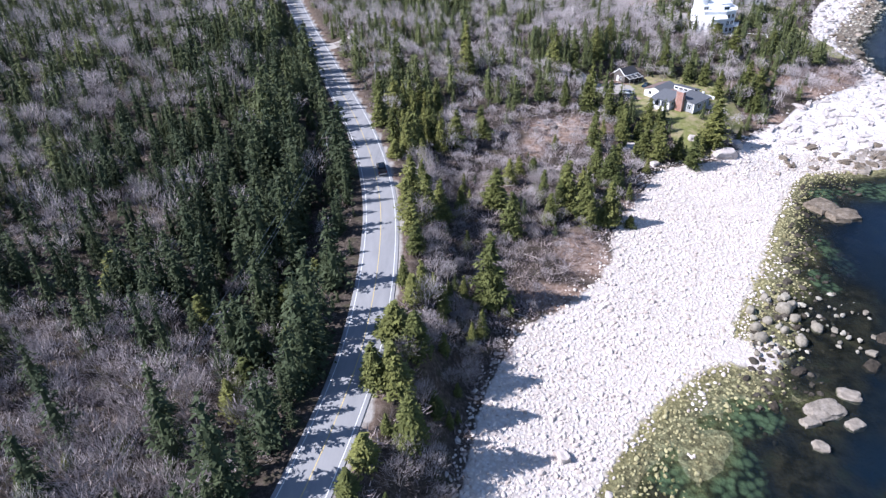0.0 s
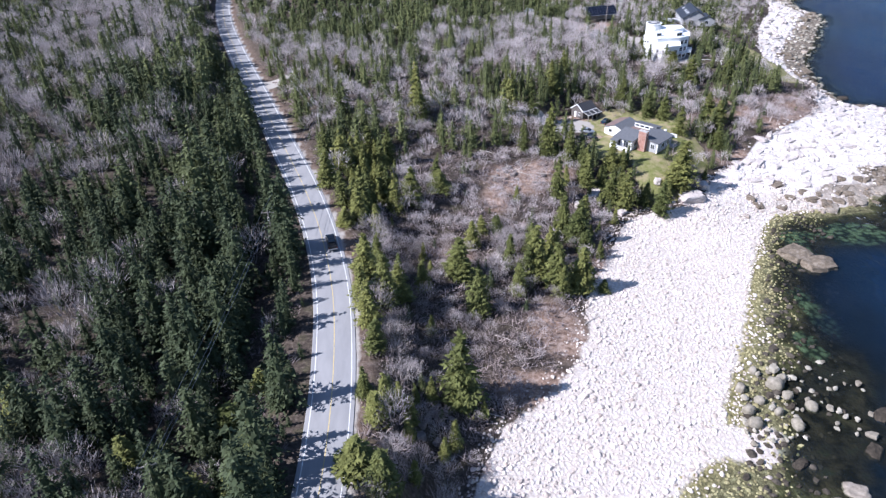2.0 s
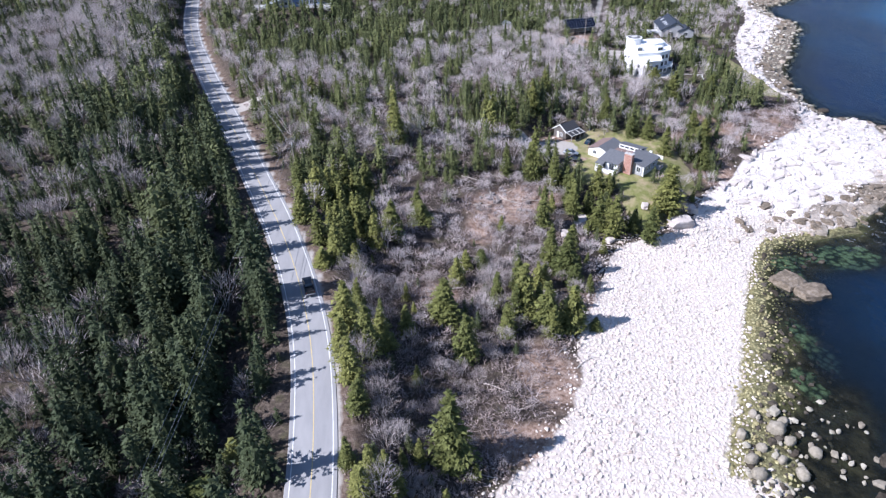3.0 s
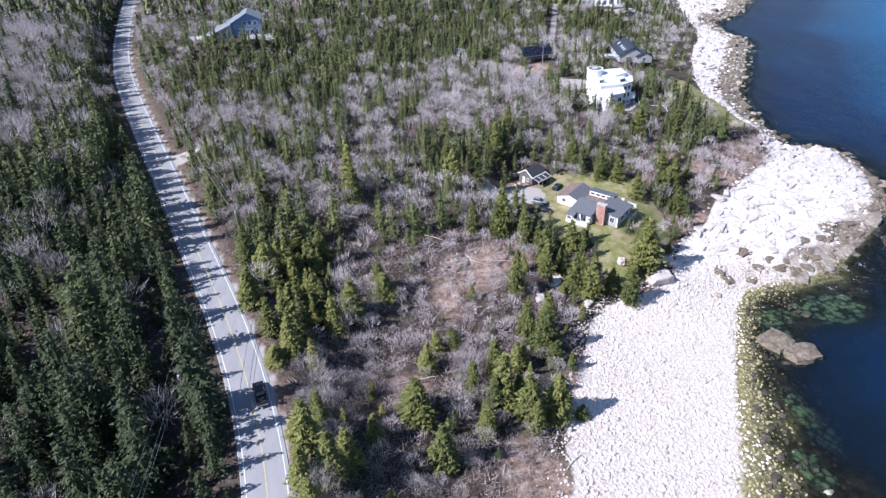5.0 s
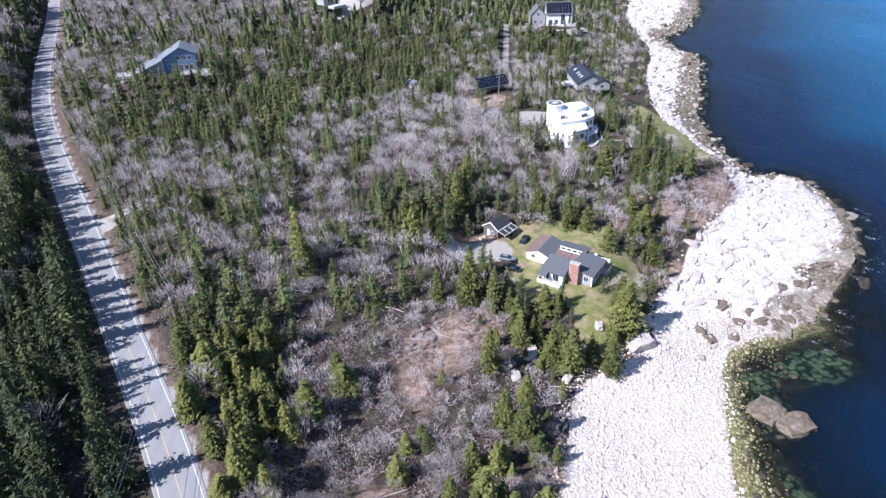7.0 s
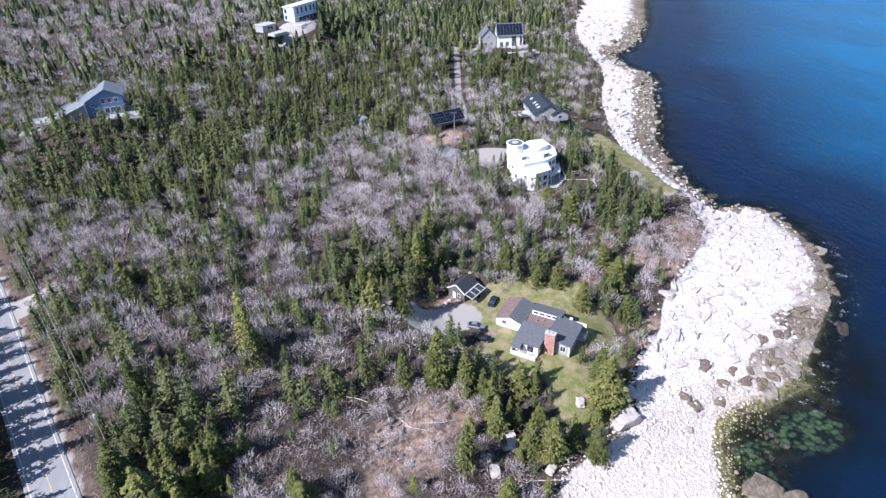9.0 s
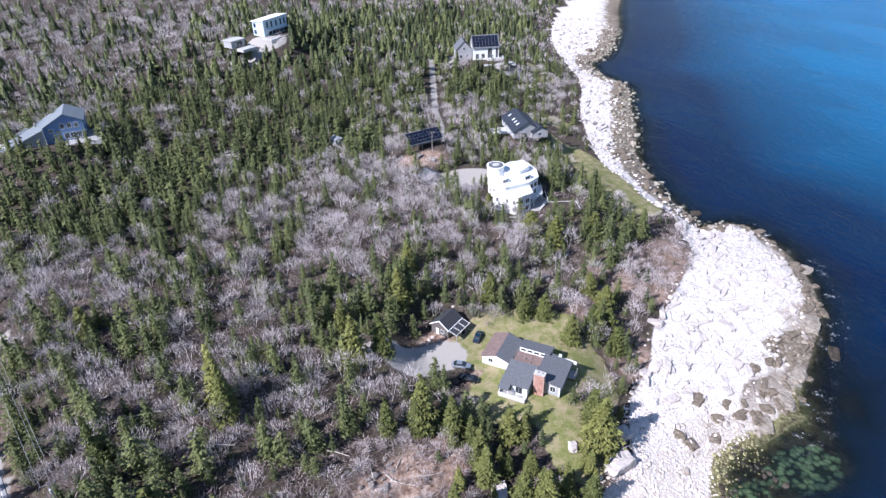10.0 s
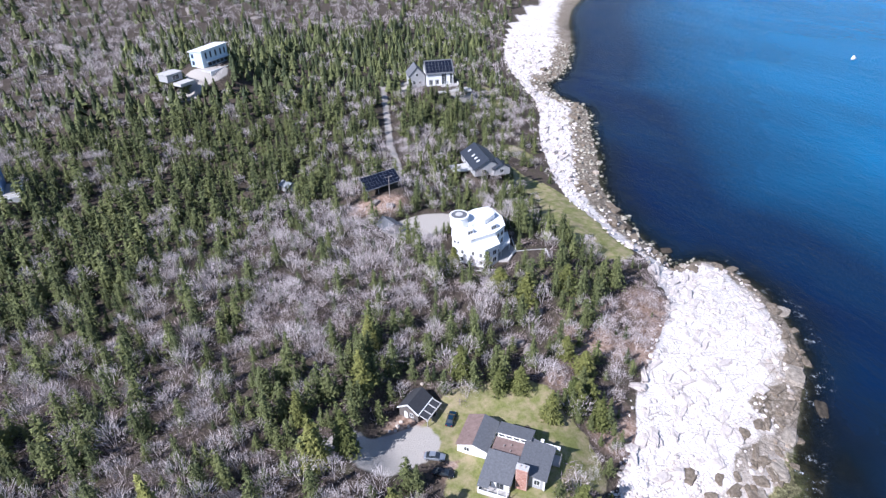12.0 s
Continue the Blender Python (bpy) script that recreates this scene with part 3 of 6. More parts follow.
def bare_tree(seed, limbs, twigs, width=0.0022, spread=0.36):
    """A leafless tree one metre high: stems, rising limbs, then a rounded head of fine twigs."""
    rng = random.Random(seed)
    verts, tris = [], []
    stems = rng.choice((2, 3, 3, 4))
    for n in range(stems):
        lean = 2 * math.pi * (n + rng.uniform(-0.3, 0.3)) / stems
        foot = (0.015 * math.cos(lean), 0.015 * math.sin(lean), 0)
        out = spread * rng.uniform(0.25, 0.6)
        top = Vector((math.cos(lean) * out, math.sin(lean) * out, rng.uniform(0.62, 0.85)))
        stick(verts, tris, foot, top, 0.0055, 0.0015)
        for _ in range(max(2, limbs // stems)):
            u = rng.uniform(0.25, 0.95)
            p = Vector(foot).lerp(top, u)
            a = lean + rng.gauss(0, 1.2)
            length = spread * rng.uniform(0.4, 0.9) * (1.15 - 0.6 * u)
            q = p + Vector((math.cos(a) * length, math.sin(a) * length, length * rng.uniform(0.7, 1.7)))
            q.z = min(q.z, 0.9)
            sliver(verts, tris, p, q, 0.0022, rng)
    for k in range(twigs):   # an even haze of twigs in a rounded head
        a, rise = k * 2.39996 + rng.uniform(-0.5, 0.5), rng.uniform(0.05, 1.0)
        flat, deep = math.sqrt(1 - rise * rise), rng.uniform(0.45, 0.9)
        bulge = 1 + 0.2 * math.sin(2 * a + seed) + 0.15 * math.sin(5 * a + seed)
        r = Vector((math.cos(a) * flat * spread * deep * bulge, math.sin(a) * flat * spread * deep * bulge, 0.36 + 0.52 * rise * deep))
        d = (r - Vector((0, 0, 0.12))).normalized() + Vector((rng.uniform(-0.5, 0.5), rng.uniform(-0.5, 0.5), rng.uniform(-0.1, 0.6)))
        sliver(verts, tris, r, r + d.normalized() * rng.uniform(0.10, 0.22), width * rng.uniform(0.6, 1.3), rng)
    return np.array(verts), np.array(tris)


def bush(seed, twigs, width=0.012):
    """A low leafless shrub one metre wide."""
    rng = random.Random(seed)
    verts, tris = [], []
    for _ in range(twigs):
        a, lift = rng.uniform(0, 2 * math.pi), rng.uniform(0.4, 1.45)
        p = Vector((rng.uniform(-0.3, 0.3), rng.uniform(-0.3, 0.3), rng.uniform(0.0, 0.25)))
        d = Vector((math.cos(a) * math.cos(lift), math.sin(a) * math.cos(lift), math.sin(lift)))
        sliver(verts, tris, p, p + d * rng.uniform(0.25, 0.55), width * rng.uniform(0.6, 1.4), rng)
    return np.array(verts), np.array(tris)


def scatter(name, kinds, spots, material, label, category):
    """All of one kind of growth in a joined mesh. spots: x, y, z, width, height, turn, tone, kind."""
    spots = np.asarray(spots, float)
    vs, fs, tones, base = [], [], [], 0
    for k, (v, f) in enumerate(kinds):
        rows = spots[spots[:, 7].astype(int) == k]
        if not len(rows):
            continue
        c, s = np.cos(rows[:, 5])[:, None], np.sin(rows[:, 5])[:, None]
        x = (v[None, :, 0] * c - v[None, :, 1] * s) * rows[:, 3:4] + rows[:, 0:1]
        y = (v[None, :, 0] * s + v[None, :, 1] * c) * rows[:, 3:4] + rows[:, 1:2]
        z = v[None, :, 2] * rows[:, 4:5] + rows[:, 2:3]
        vs.append(np.stack([x, y, z], 2).reshape(-1, 3))
        fs.append((f[None] + (base + np.arange(len(rows)) * len(v))[:, None, None]).reshape(-1, 3))
        tones.append(np.repeat(rows[:, 6], len(v)))
        base += len(rows) * len(v)
    me = mesh_of(name, np.concatenate(vs), np.concatenate(fs), [material], layers=[("tone", np.concatenate(tones))])
    return tagged(new(name, me), label, category, kind="stuff")


FIR_MID = [bushy_conifer(10 + i, 12, 8, 7, (0.22, 0.26, 0.30, 0.24)[i % 4], 0.05, 1.1) for i in range(6)]
FIR_THIN = [bushy_conifer(110 + i, 9, 6, 5, (0.22, 0.25, 0.28, 0.24)[i % 4], 0.05, 1.7) for i in range(6)]
FIR_NEAR = [bushy_conifer(20 + i, 13, 9, 8, (0.23, 0.28, 0.25)[i % 3]) for i in range(6)]
FIR_FAR = [far_conifer(30 + i, 7, 8, (0.23, 0.28, 0.31, 0.25)[i]) for i in range(4)]
BARE_MID = [bare_tree(50 + i, 18, 270, 0.0035) for i in range(6)]
BARE_FAR = [bare_tree(70 + i, 6, 70, 0.0080) for i in range(4)]
BUSHES = [bush(90 + i, 26, 0.019) for i in range(5)]


def in_view(x, y):
    """The part of the land that the flight passes over."""
    left = np.where(y < 300, -300, -226 + 0.357 * (y - 300))
    return (x > left) & (x > -62 - 0.6 * (y - 40)) & (y > 36)


CLEARED = [(43, 205, 6, 5), (146, 262, 10, 17), (61, 211, 6, 5), (149, 251, 9, 13), (62, 201, 6, 6), (80, 206, 8, 5), (65, 206, 6, 4), (69, 192, 14, 12), (51, 204, 10, 8), (79, 203, 12, 5), (86, 192, 5, 9), (105, 256, 11, 11), (96, 278, 13, 7), (86, 281, 5, 4), (94, 304, 9, 5), (138, 311, 9, 9),
           (149, 258, 9, 20), (158, 292, 8, 24), (-31, 349, 15, 8), (64, 437, 12, 9), (172, 404, 16, 13), (88, 294, 9, 4), (118, 247, 7, 4), (71, 175, 5, 7), (156, 271, 10, 28), (150, 246, 8, 9), (171, 331, 6, 8)]
BRUSHLAND = [(27, 165, 26, 22), (8, 142, 14, 14), (30, 112, 8, 14), (12, 108, 14, 18), (136, 215, 14, 10), (14, 84, 8, 12)]
OPEN_SOIL = [(34, 177, 7, 5), (24, 166, 4, 5), (10, 140, 5, 4), (128, 206, 8, 4), (28, 116, 4, 5)]
HARDWOOD = [(58, 249, 28, 22), (8, 541, 45, 90), (28, 243, 18, 15), (4, 222, 26, 20), (23, 272, 15, 18), (206, 579, 108, 37), (-15, 252, 27, 20), (60, 275, 34, 20), (-39, 491, 47, 70),
            (10, 198, 22, 10), (-82, 282, 10, 41), (-105, 385, 20, 74), (-114, 321, 35, 48), (-70, 171, 6, 5), (-46, 127, 4, 4), (-47, 112, 8, 7), (-61, 120, 5, 5)]
HARDWOOD += [(-48, 58, 16, 19), (-89, 130, 13, 9), (-69, 106, 9, 9), (-96, 174, 9, 13), (-72, 185, 6, 10), (4, 83, 6, 8), (90, 262, 12, 10), (118, 345, 7, 20), (60, 322, 9, 7), (-140, 430, 60, 60), (40, 640, 150, 60)]
FIRWOOD = [(-80, 145, 14, 26), (10, 214, 8, 6), (-10, 230, 8, 7), (30, 228, 8, 6), (62, 232, 16, 5), (20, 258, 7, 6), (0, 293, 20, 26), (37, 328, 49, 25), (80, 369, 38, 29), (177, 488, 80, 42), (155, 366, 24, 23), (139, 286, 7, 36), (46, 217, 20, 10), (15, 389, 30, 33), (-16, 335, 34, 38),
           (71, 385, 51, 42), (-14, 187, 8, 16), (59, 170, 19, 14), (-20, 303, 31, 26), (-12, 161, 9, 22), (-45, 150, 24, 55), (-62, 205, 20, 36), (-66, 90, 10, 9), (-30, 78, 8, 14), (110, 445, 60, 34), (122, 232, 16, 10)]


# tall spruces that stand out: x, y, height, crown width
SPRUCES_SOUTH = [(-60.2, 92.5, 8.5, 5.7), (-54.1, 50.5, 5.0, 3.6), (-51.3, 54.9, 2.75, 2.3), (-46.0, 58.7, 2.5, 3.1), (-42.7, 84.2, 7.5, 4.9), (-34.8,
    52.8, 4.25, 3.4), (-33.4, 66.8, 7.25, 4.3), (-33.1, 78.4, 6.5, 5.6), (-32.4, 56.0, 9.25, 3.9), (-32.4, 71.7, 6.75, 6.2), (-29.9, 91.8, 6.0, 7.3),
    (-26.1, 77.2, 7.0, 5.6), (-26.0, 98.6, 5.0, 3.8)]
SPRUCES_BELOW_ROAD = [(-25.5, 87.0, 5.0, 5.5), (-13.6, 49.8, 4.75, 3.5), (-12.0, 54.5, 5.75, 4.8), (-11.7, 68.4, 8.75, 5.1), (-9.4, 78.5, 7.75, 6.5),
    (-9.0, 93.0, 3.75, 2.6), (-8.7, 67.6, 9.5, 5.9), (-8.5, 92.6, 6.5, 2.9), (-6.8, 87.9, 6.5, 4.0), (-6.4, 59.7, 10.75, 6.0), (-6.1, 75.5, 9.5, 6.3),
    (-3.0, 67.3, 5.25, 3.0), (7.2, 97.2, 16.5, 8.0)]
SPRUCES_SHORE = [(-13.4, 143.5, 4.5, 4.6), (-10.4, 145.8, 9.75, 5.2), (10.5, 131.2, 10.5, 7.0), (13.5, 120.9, 12.25, 5.7), (15.2, 143.5, 7.75, 4.6),
    (18.1, 148.9, 5.5, 3.3), (21.9, 148.7, 5.25, 3.2), (27.9, 133.5, 13.75, 6.7), (29.0, 143.0, 7.75, 5.2), (31.5, 128.4, 12.5, 5.9), (32.6, 126.5,
    7.75, 4.7), (37.3, 129.2, 11.5, 7.2), (41.1, 147.3, 9.25, 6.7), (41.4, 147.1, 11.75, 6.4), (42.0, 142.5, 6.75, 4.3), (42.4, 128.6, 3.5, 3.0)]
SPRUCES_ROADSIDE = [(-8.9, 123.5, 10.8, 5.6), (-5.2, 117.0, 11.8, 5.8), (-8.0, 109.5, 10.5, 5.2), (-2.5, 121.0, 9.5, 5.2), (-9.4, 116.0, 9.0, 4.8), (-7.0, 103.0, 7.0, 4.0),
    (-20.1, 180.3, 9.0, 5.8), (-18.5, 162.5, 9.75, 5.7), (-15.2, 171.4, 11.5, 6.7), (-14.2, 152.0, 9.75, 4.9), (-13.2, 169.3, 7.5,
    5.0), (-9.1, 162.7, 7.75, 4.3), (-9.0, 184.0, 7.75, 6.1), (-8.4, 173.6, 6.5, 4.0), (-5.8, 159.7, 7.75, 4.8), (-5.4, 164.7, 9.25, 4.4), (-5.2,
    173.2, 8.0, 4.6), (2.0, 159.3, 10.25, 6.0), (8.8, 167.5, 8.0, 4.6), (9.5, 165.6, 5.75, 7.0), (21.9, 151.6, 3.25, 2.9)]
SPRUCES_COVE = [(75.9, 169.5, 14.5, 8.2), (67.3, 159.4, 10.5, 5.4), (58.5, 162.4, 12.5, 6.6), (55.1, 165.0, 11.5, 5.6), (59.0, 177.2, 9.0, 5.8),
    (50.6, 172.0, 10.0, 5.4), (48.7, 182.6, 12.0, 5.4), (42.4, 186.0, 11.0, 5.2), (40.8, 165.5, 12.5, 5.4), (94.5, 196.5, 10.0, 5.6), (98.6, 197.0, 8.0, 5.4),
    (36.0, 187.5, 10.5, 4.6), (64.3, 163.4, 7.0, 4.4), (51.5, 176.3, 9.5, 5.0), (77.5, 174.5, 11.0, 5.3), (38.5, 151.2, 11.0, 5.6), (45.4, 156.0, 8.5, 4.7)]
SPRUCES_YARDS = [(-18.9, 236.5, 7.5, 6.0), (-15.8, 197.3, 12.75, 4.5), (6.4, 202.2, 16.5, 6.4), (6.5, 200.0, 11.25, 6.1), (21.3, 236.7, 5.75, 4.7),
    (35.2, 205.6, 14.5, 6.6), (35.8, 216.9, 10.5, 4.5), (41.8, 206.4, 11.75, 5.6), (43.4, 186.5, 16.25, 6.9), (51.4, 219.9, 12.0, 6.7), (58.0, 230.6,
    11.0, 5.8), (73.9, 214.5, 11.0, 5.6), (80.7, 208.2, 7.75, 4.9), (85.2, 206.3, 7.75, 5.6), (86.4, 196.0, 9.5, 4.7), (94.3, 197.6, 9.25, 6.2),
    (92.6, 250.5, 8.5, 5.6), (97.6, 191.9, 7.75, 6.2), (99.0, 236.3, 8.0, 7.3), (101.9, 210.2, 7.0, 5.9), (102.7, 204.0, 7.75, 6.5), (103.8, 230.3,
    9.75, 7.2), (117.1, 229.6, 8.0, 7.4)]
LONE = SPRUCES_SOUTH + SPRUCES_BELOW_ROAD + SPRUCES_SHORE + SPRUCES_ROADSIDE + SPRUCES_COVE + SPRUCES_YARDS


def sow():
    rng = np.random.RandomState(7)
    firs, far_firs, bares, far_bares, low = [], [], [], [], []
    for y0, y1, step in ((30, 150, 3.3), (150, 260, 3.6), (260, 400, 3.8), (400, 560, 4.7), (560, 860, 7.0)):
        xs, ys = np.meshgrid(np.arange(-330, 480, step), np.arange(y0, y1, step))
        x = (xs + rng.uniform(-0.5, 0.5, xs.shape) * step).ravel()
        y = (ys + rng.uniform(-0.5, 0.5, xs.shape) * step).ravel()
        ok = in_view(x, y)
        x, y = x[ok], y[ok]
        given = plan(x, y)
        z = land_height(x, y, given)
        dw, de, dr = given
        ok = (de > 1.5) & (from_drives(x, y) > 2.9) & (np.where(dr > 0, dr, -dr * 0.83) > 6.1) & (blot(x, y, *CLEARED) < 0.3)
        for tx, ty, th, tw in LONE:
            ok &= np.hypot(x - tx, y - ty) > tw * 0.33
        x, y, z, dr, de = x[ok], y[ok], z[ok], dr[ok], de[ok]
        brush, hard, fir = blot(x, y, *BRUSHLAND), blot(x, y, *HARDWOOD), blot(x, y, *FIRWOOD)
        p = 0.50 + 0.34 * waves(x, y, 13, 4) + 0.26 * waves(x, y, 5, 2) + 0.42 * fir - 0.28 * hard * (1 - 0.35 * fir) - 0.75 * brush
        p = p + 0.3 * ((dr > 0) & (dr < 26) & (y > 84)) + 0.4 * ((dr > 0) & (dr < 10) & (y < 240))
        p = np.clip(np.where((y < 73) & (dr > 12), 0.4 * p, p), 0.06, 0.93)
        lot, pick, keep, size = rng.rand(len(x)), rng.rand(len(x)), rng.rand(len(x)), rng.rand(len(x))
        shrink = np.clip(0.5 + de / 30, 0.5, 1) * np.where(dr > 0, np.where(dr < 45, np.where(dr < 12, 1.0, 1.2), 1.0), 0.88)
        for i in range(len(x)):
            far = y[i] > 400
            turn, tone, kind = pick[i] * 6.28, pick[i] * 7919 % 1, int(pick[i] * 5987) % 24
            # spruces west of the road: forest shade put into a lower tone
            tone *= 0.15 if 0 < dr[i] < 70 and y[i] < 150 else 0.55 if 0 < dr[i] < 70 and y[i] < 210 else 1
            under_wires = 9.5 < dr[i] < 16 and y[i] < 170
            # bare trees on that side greyed down, again shade put into the colour
            grey = 0.3 + 0.4 * (pick[i] * 7919 % 1) if dr[i] > 0 and y[i] < 180 else 0.5 + 0.5 * (pick[i] * 7919 % 1)
            tone = 0.4 + 0.6 * tone if dr[i] < 0 and not far else tone
            if dr[i] > 0 and dr[i] < 60 and 88 < y[i] < 300 and keep[i] < (0.5 if under_wires else 0.08):
                continue
            if x[i] > 84 and y[i] < 250 and lot[i] < p[i] and keep[i] < 0.25:
                continue
            if lot[i] < p[i]:
                h = (5.0 + 8.0 * size[i] ** 1.3) * shrink[i] * (0.6 if under_wires else 1.6 if 0 < dr[i] < 9.5 and y[i] < 215 else 1.25 if 0 < dr[i] < 26 and y[i] < 175 else 1) * (0.8 + 0.35 * (keep[i] * 37 % 1) if far else 1) * (0.6 if brush[i] > 0.5 else 1)
                (far_firs if far else firs).append((x[i], y[i], z[i] - 0.1, h * (0.9 + 0.35 * tone), h, turn, tone, kind % (4 if far else 6)))
            elif keep[i] < (0.95 if y[i] < 84 else 0.66 if brush[i] < 0.5 else 0.72):
                h = (5.5 + 4.0 * size[i]) * max(shrink[i], 0.7) * (0.62 if brush[i] > 0.5 else 1) * (0.72 if y[i] < 110 and dr[i] > 0 else 1)
                (far_bares if far else bares).append((x[i], y[i], z[i] - 0.1, h * 1.3, h, turn, grey, kind % (4 if far else 6)))
            elif pick[i] < 0.6:
                h = 1.3 + 1.5 * size[i]
                low.append((x[i], y[i], z[i] - 0.05, h * 2.0, h, turn, tone, kind % 5))
    # young spruces between the bigger trees
    x, y = rng.uniform(-150, 160, 5200), rng.uniform(84, 330, 5200)
    given = plan(x, y)
    ok = in_view(x, y) & (given[1] > 3) & (np.where(given[2] > 0, given[2], -given[2] - 2) > 5.6) & (from_drives(x, y) > 2.4) & (blot(x, y, *CLEARED) < 0.2) & (rng.rand(len(x)) < 0.34 - 0.28 * blot(x, y, *BRUSHLAND))
    xr, yr = -24 + rng.uniform(-14, 12, 420), rng.uniform(60, 200, 420)
    strip = (side_distance(xr, yr, WAY) > 5.4) & (side_distance(xr, yr, WAY) < 13)
    x, y, ok = np.append(x, xr), np.append(y, yr), np.append(ok, strip)
    x, y, z = x[ok], y[ok], land_height(x[ok], y[ok])
    for i in range(len(x)):
        h, t = 2.0 + 3.2 * rng.rand(), rng.rand()
        # young spruces on the shaded west side get that shade in their tone
        firs.append((x[i], y[i], z[i] - 0.05, h * 1.15, h, t * 6.28, (t * 613 % 1) * (0.2 if x[i] < -10 and y[i] < 200 else 0.8), i % 6))
    # low brush, thick in the open ground and thin under the trees
    xs, ys = np.meshgrid(np.arange(-110, 175, 1.55), np.arange(40, 262, 1.55))
    x = (xs + rng.uniform(-0.6, 0.6, xs.shape)).ravel()
    y = (ys + rng.uniform(-0.6, 0.6, xs.shape)).ravel()
    dw, de, dr = plan(x, y)
    share = np.where(blot(x, y, *BRUSHLAND) > 0.4, 0.95, np.where(y < 104, 0.46, np.where(dr < 0, 0.36 + 0.3 * blot(x, y, *HARDWOOD), 0.14))) * (1 - 0.75 * blot(x, y, *OPEN_SOIL)) * (waves(x, y, 5, 8) * 0.5 + 0.75)
    ok = in_view(x, y) & (de > -0.5) & (np.abs(dr) > 6.0) & (blot(x, y, *CLEARED) < 0.25) & (rng.rand(len(x)) < share)
    x, y = x[ok], y[ok]
    z, t = land_height(x, y), rng.rand(len(x))
    h = 1.0 + 1.9 * rng.rand(len(x)) ** 1.5
    low.extend(np.stack([x, y, z - 0.05, h * 1.9, h, t * 6.28, t * 7919 % 1, np.floor(t * 5)], 1).tolist())
    return firs, far_firs, bares, far_bares, low


firs, far_firs, bares, far_bares, low = sow()


def east_of_road(row):
    return row[1] < 215 and row[0] > -12 - 0.42 * max(row[1] - 120, 0)


def single_tree(name, crown_shape, trunk_shape, crown_mat, label, category, group):
    """A tree of unit size: trunk and crown under an empty at its foot."""
    root = tagged(new(name), label, category, group)
    for key, (v, f), m in (("trunk", trunk_shape, BARK), ("crown", crown_shape, crown_mat)):
        ob = new(key, mesh_of(key, v, f, [m]))
        ob.parent = root
    return root


def plant(makers, rows, seed):
    """Trees as things of their own. rows: x, y, z, crown width, height."""
    rng = random.Random(seed)
    made = {}
    for k, (x, y, z, w, h) in enumerate(rows):
        i = k % len(makers)
        m = pose(x, y, z - 0.15, rng.uniform(-2, 2), rng.uniform(-2, 2), rng.uniform(0, 360))
        if i in made:
            w0, h0 = made[i].scale.x, made[i].scale.z
            copy_thing(made[i], m @ Matrix.Diagonal((w / w0, w / w0, h / h0, 1)))
        else:
            made[i] = makers[i]()
            made[i].matrix_basis = m @ Matrix.Diagonal((w, w, h, 1))
    return made


def trunk_shape(radius, top):
    v, f = [], []
    for k in range(4):
        a, b = top * k / 4, top * (k + 1) / 4
        stick(v, f, (0, 0, a), (0, 0, b), radius * (1 - 0.2 * k), radius * (1 - 0.2 * (k + 1)))
    return np.array(v), np.array(f)


def near_spruce(seed, wide):
    v, f = bushy_conifer(seed, 17, 11, 16, wide)
    v = v * np.array([0.5 / wide, 0.5 / wide, 1])
    return lambda: single_tree("spruce_tree", (v, f), trunk_shape(0.035, 0.9), NEEDLES_ONE, "full green spruce with drooping branches in the coastal wood", "tree", "spruces by road and shore")


def near_bare(seed):
    rng_trunk = trunk_shape(0.014, 0.55)
    v, f = bare_tree(seed, 30, 620, 0.0023)
    return lambda: single_tree("bare_tree", (v, f), rng_trunk, TWIGS_ONE, "leafless grey hardwood with fine spreading twigs", "tree", "bare trees by road and clearing")


lone_rows = [(x, y, float(land_height(x, y)), w * 1.1, h) for x, y, h, w in LONE]
more = [r for r in firs if east_of_road(r)][:110]
taken = set(map(id, more))
firs = [r for r in firs if id(r) not in taken]
plant([near_spruce(200 + i, (0.19, 0.22, 0.25, 0.2, 0.23, 0.21, 0.24)[i]) for i in range(7)], lone_rows + [(r[0], r[1], r[2], r[3] * 0.42, r[4]) for r in more], 3)
more = [r for r in bares if east_of_road(r)][:130]
taken = set(map(id, more))
bares = [r for r in bares if id(r) not in taken]
plant([near_bare(300 + i) for i in range(6)], [(r[0], r[1], r[2], r[3], r[4]) for r in more], 4)
close = [r for r in firs if r[1] < 138]
scatter("near_spruce_forest", FIR_NEAR, close, NEEDLES, "dark green spruces beside the road, toned darker for shade west of it", "trees")
scatter("spruce_forest_beyond", FIR_THIN, [r for r in firs if r[1] >= 290], NEEDLES, "green spruces of the wood round the far houses", "trees")
scatter("spruce_forest", FIR_MID, [r for r in firs if 138 <= r[1] < 290], NEEDLES, "dense dark green spruce trees of the coastal wood", "trees")
scatter("distant_spruce_forest", FIR_FAR, far_firs, NEEDLES, "distant dark green spruce wood", "trees")
scatter("bare_hardwood", BARE_MID, bares, TWIGS, "leafless grey hardwood trees in early spring", "trees")
scatter("distant_bare_hardwood", BARE_FAR, far_bares, TWIGS, "distant leafless grey hardwood trees", "trees")
scatter("dry_brush", BUSHES, low, BRUSH, "dry reddish-brown leafless brush", "shrubs")



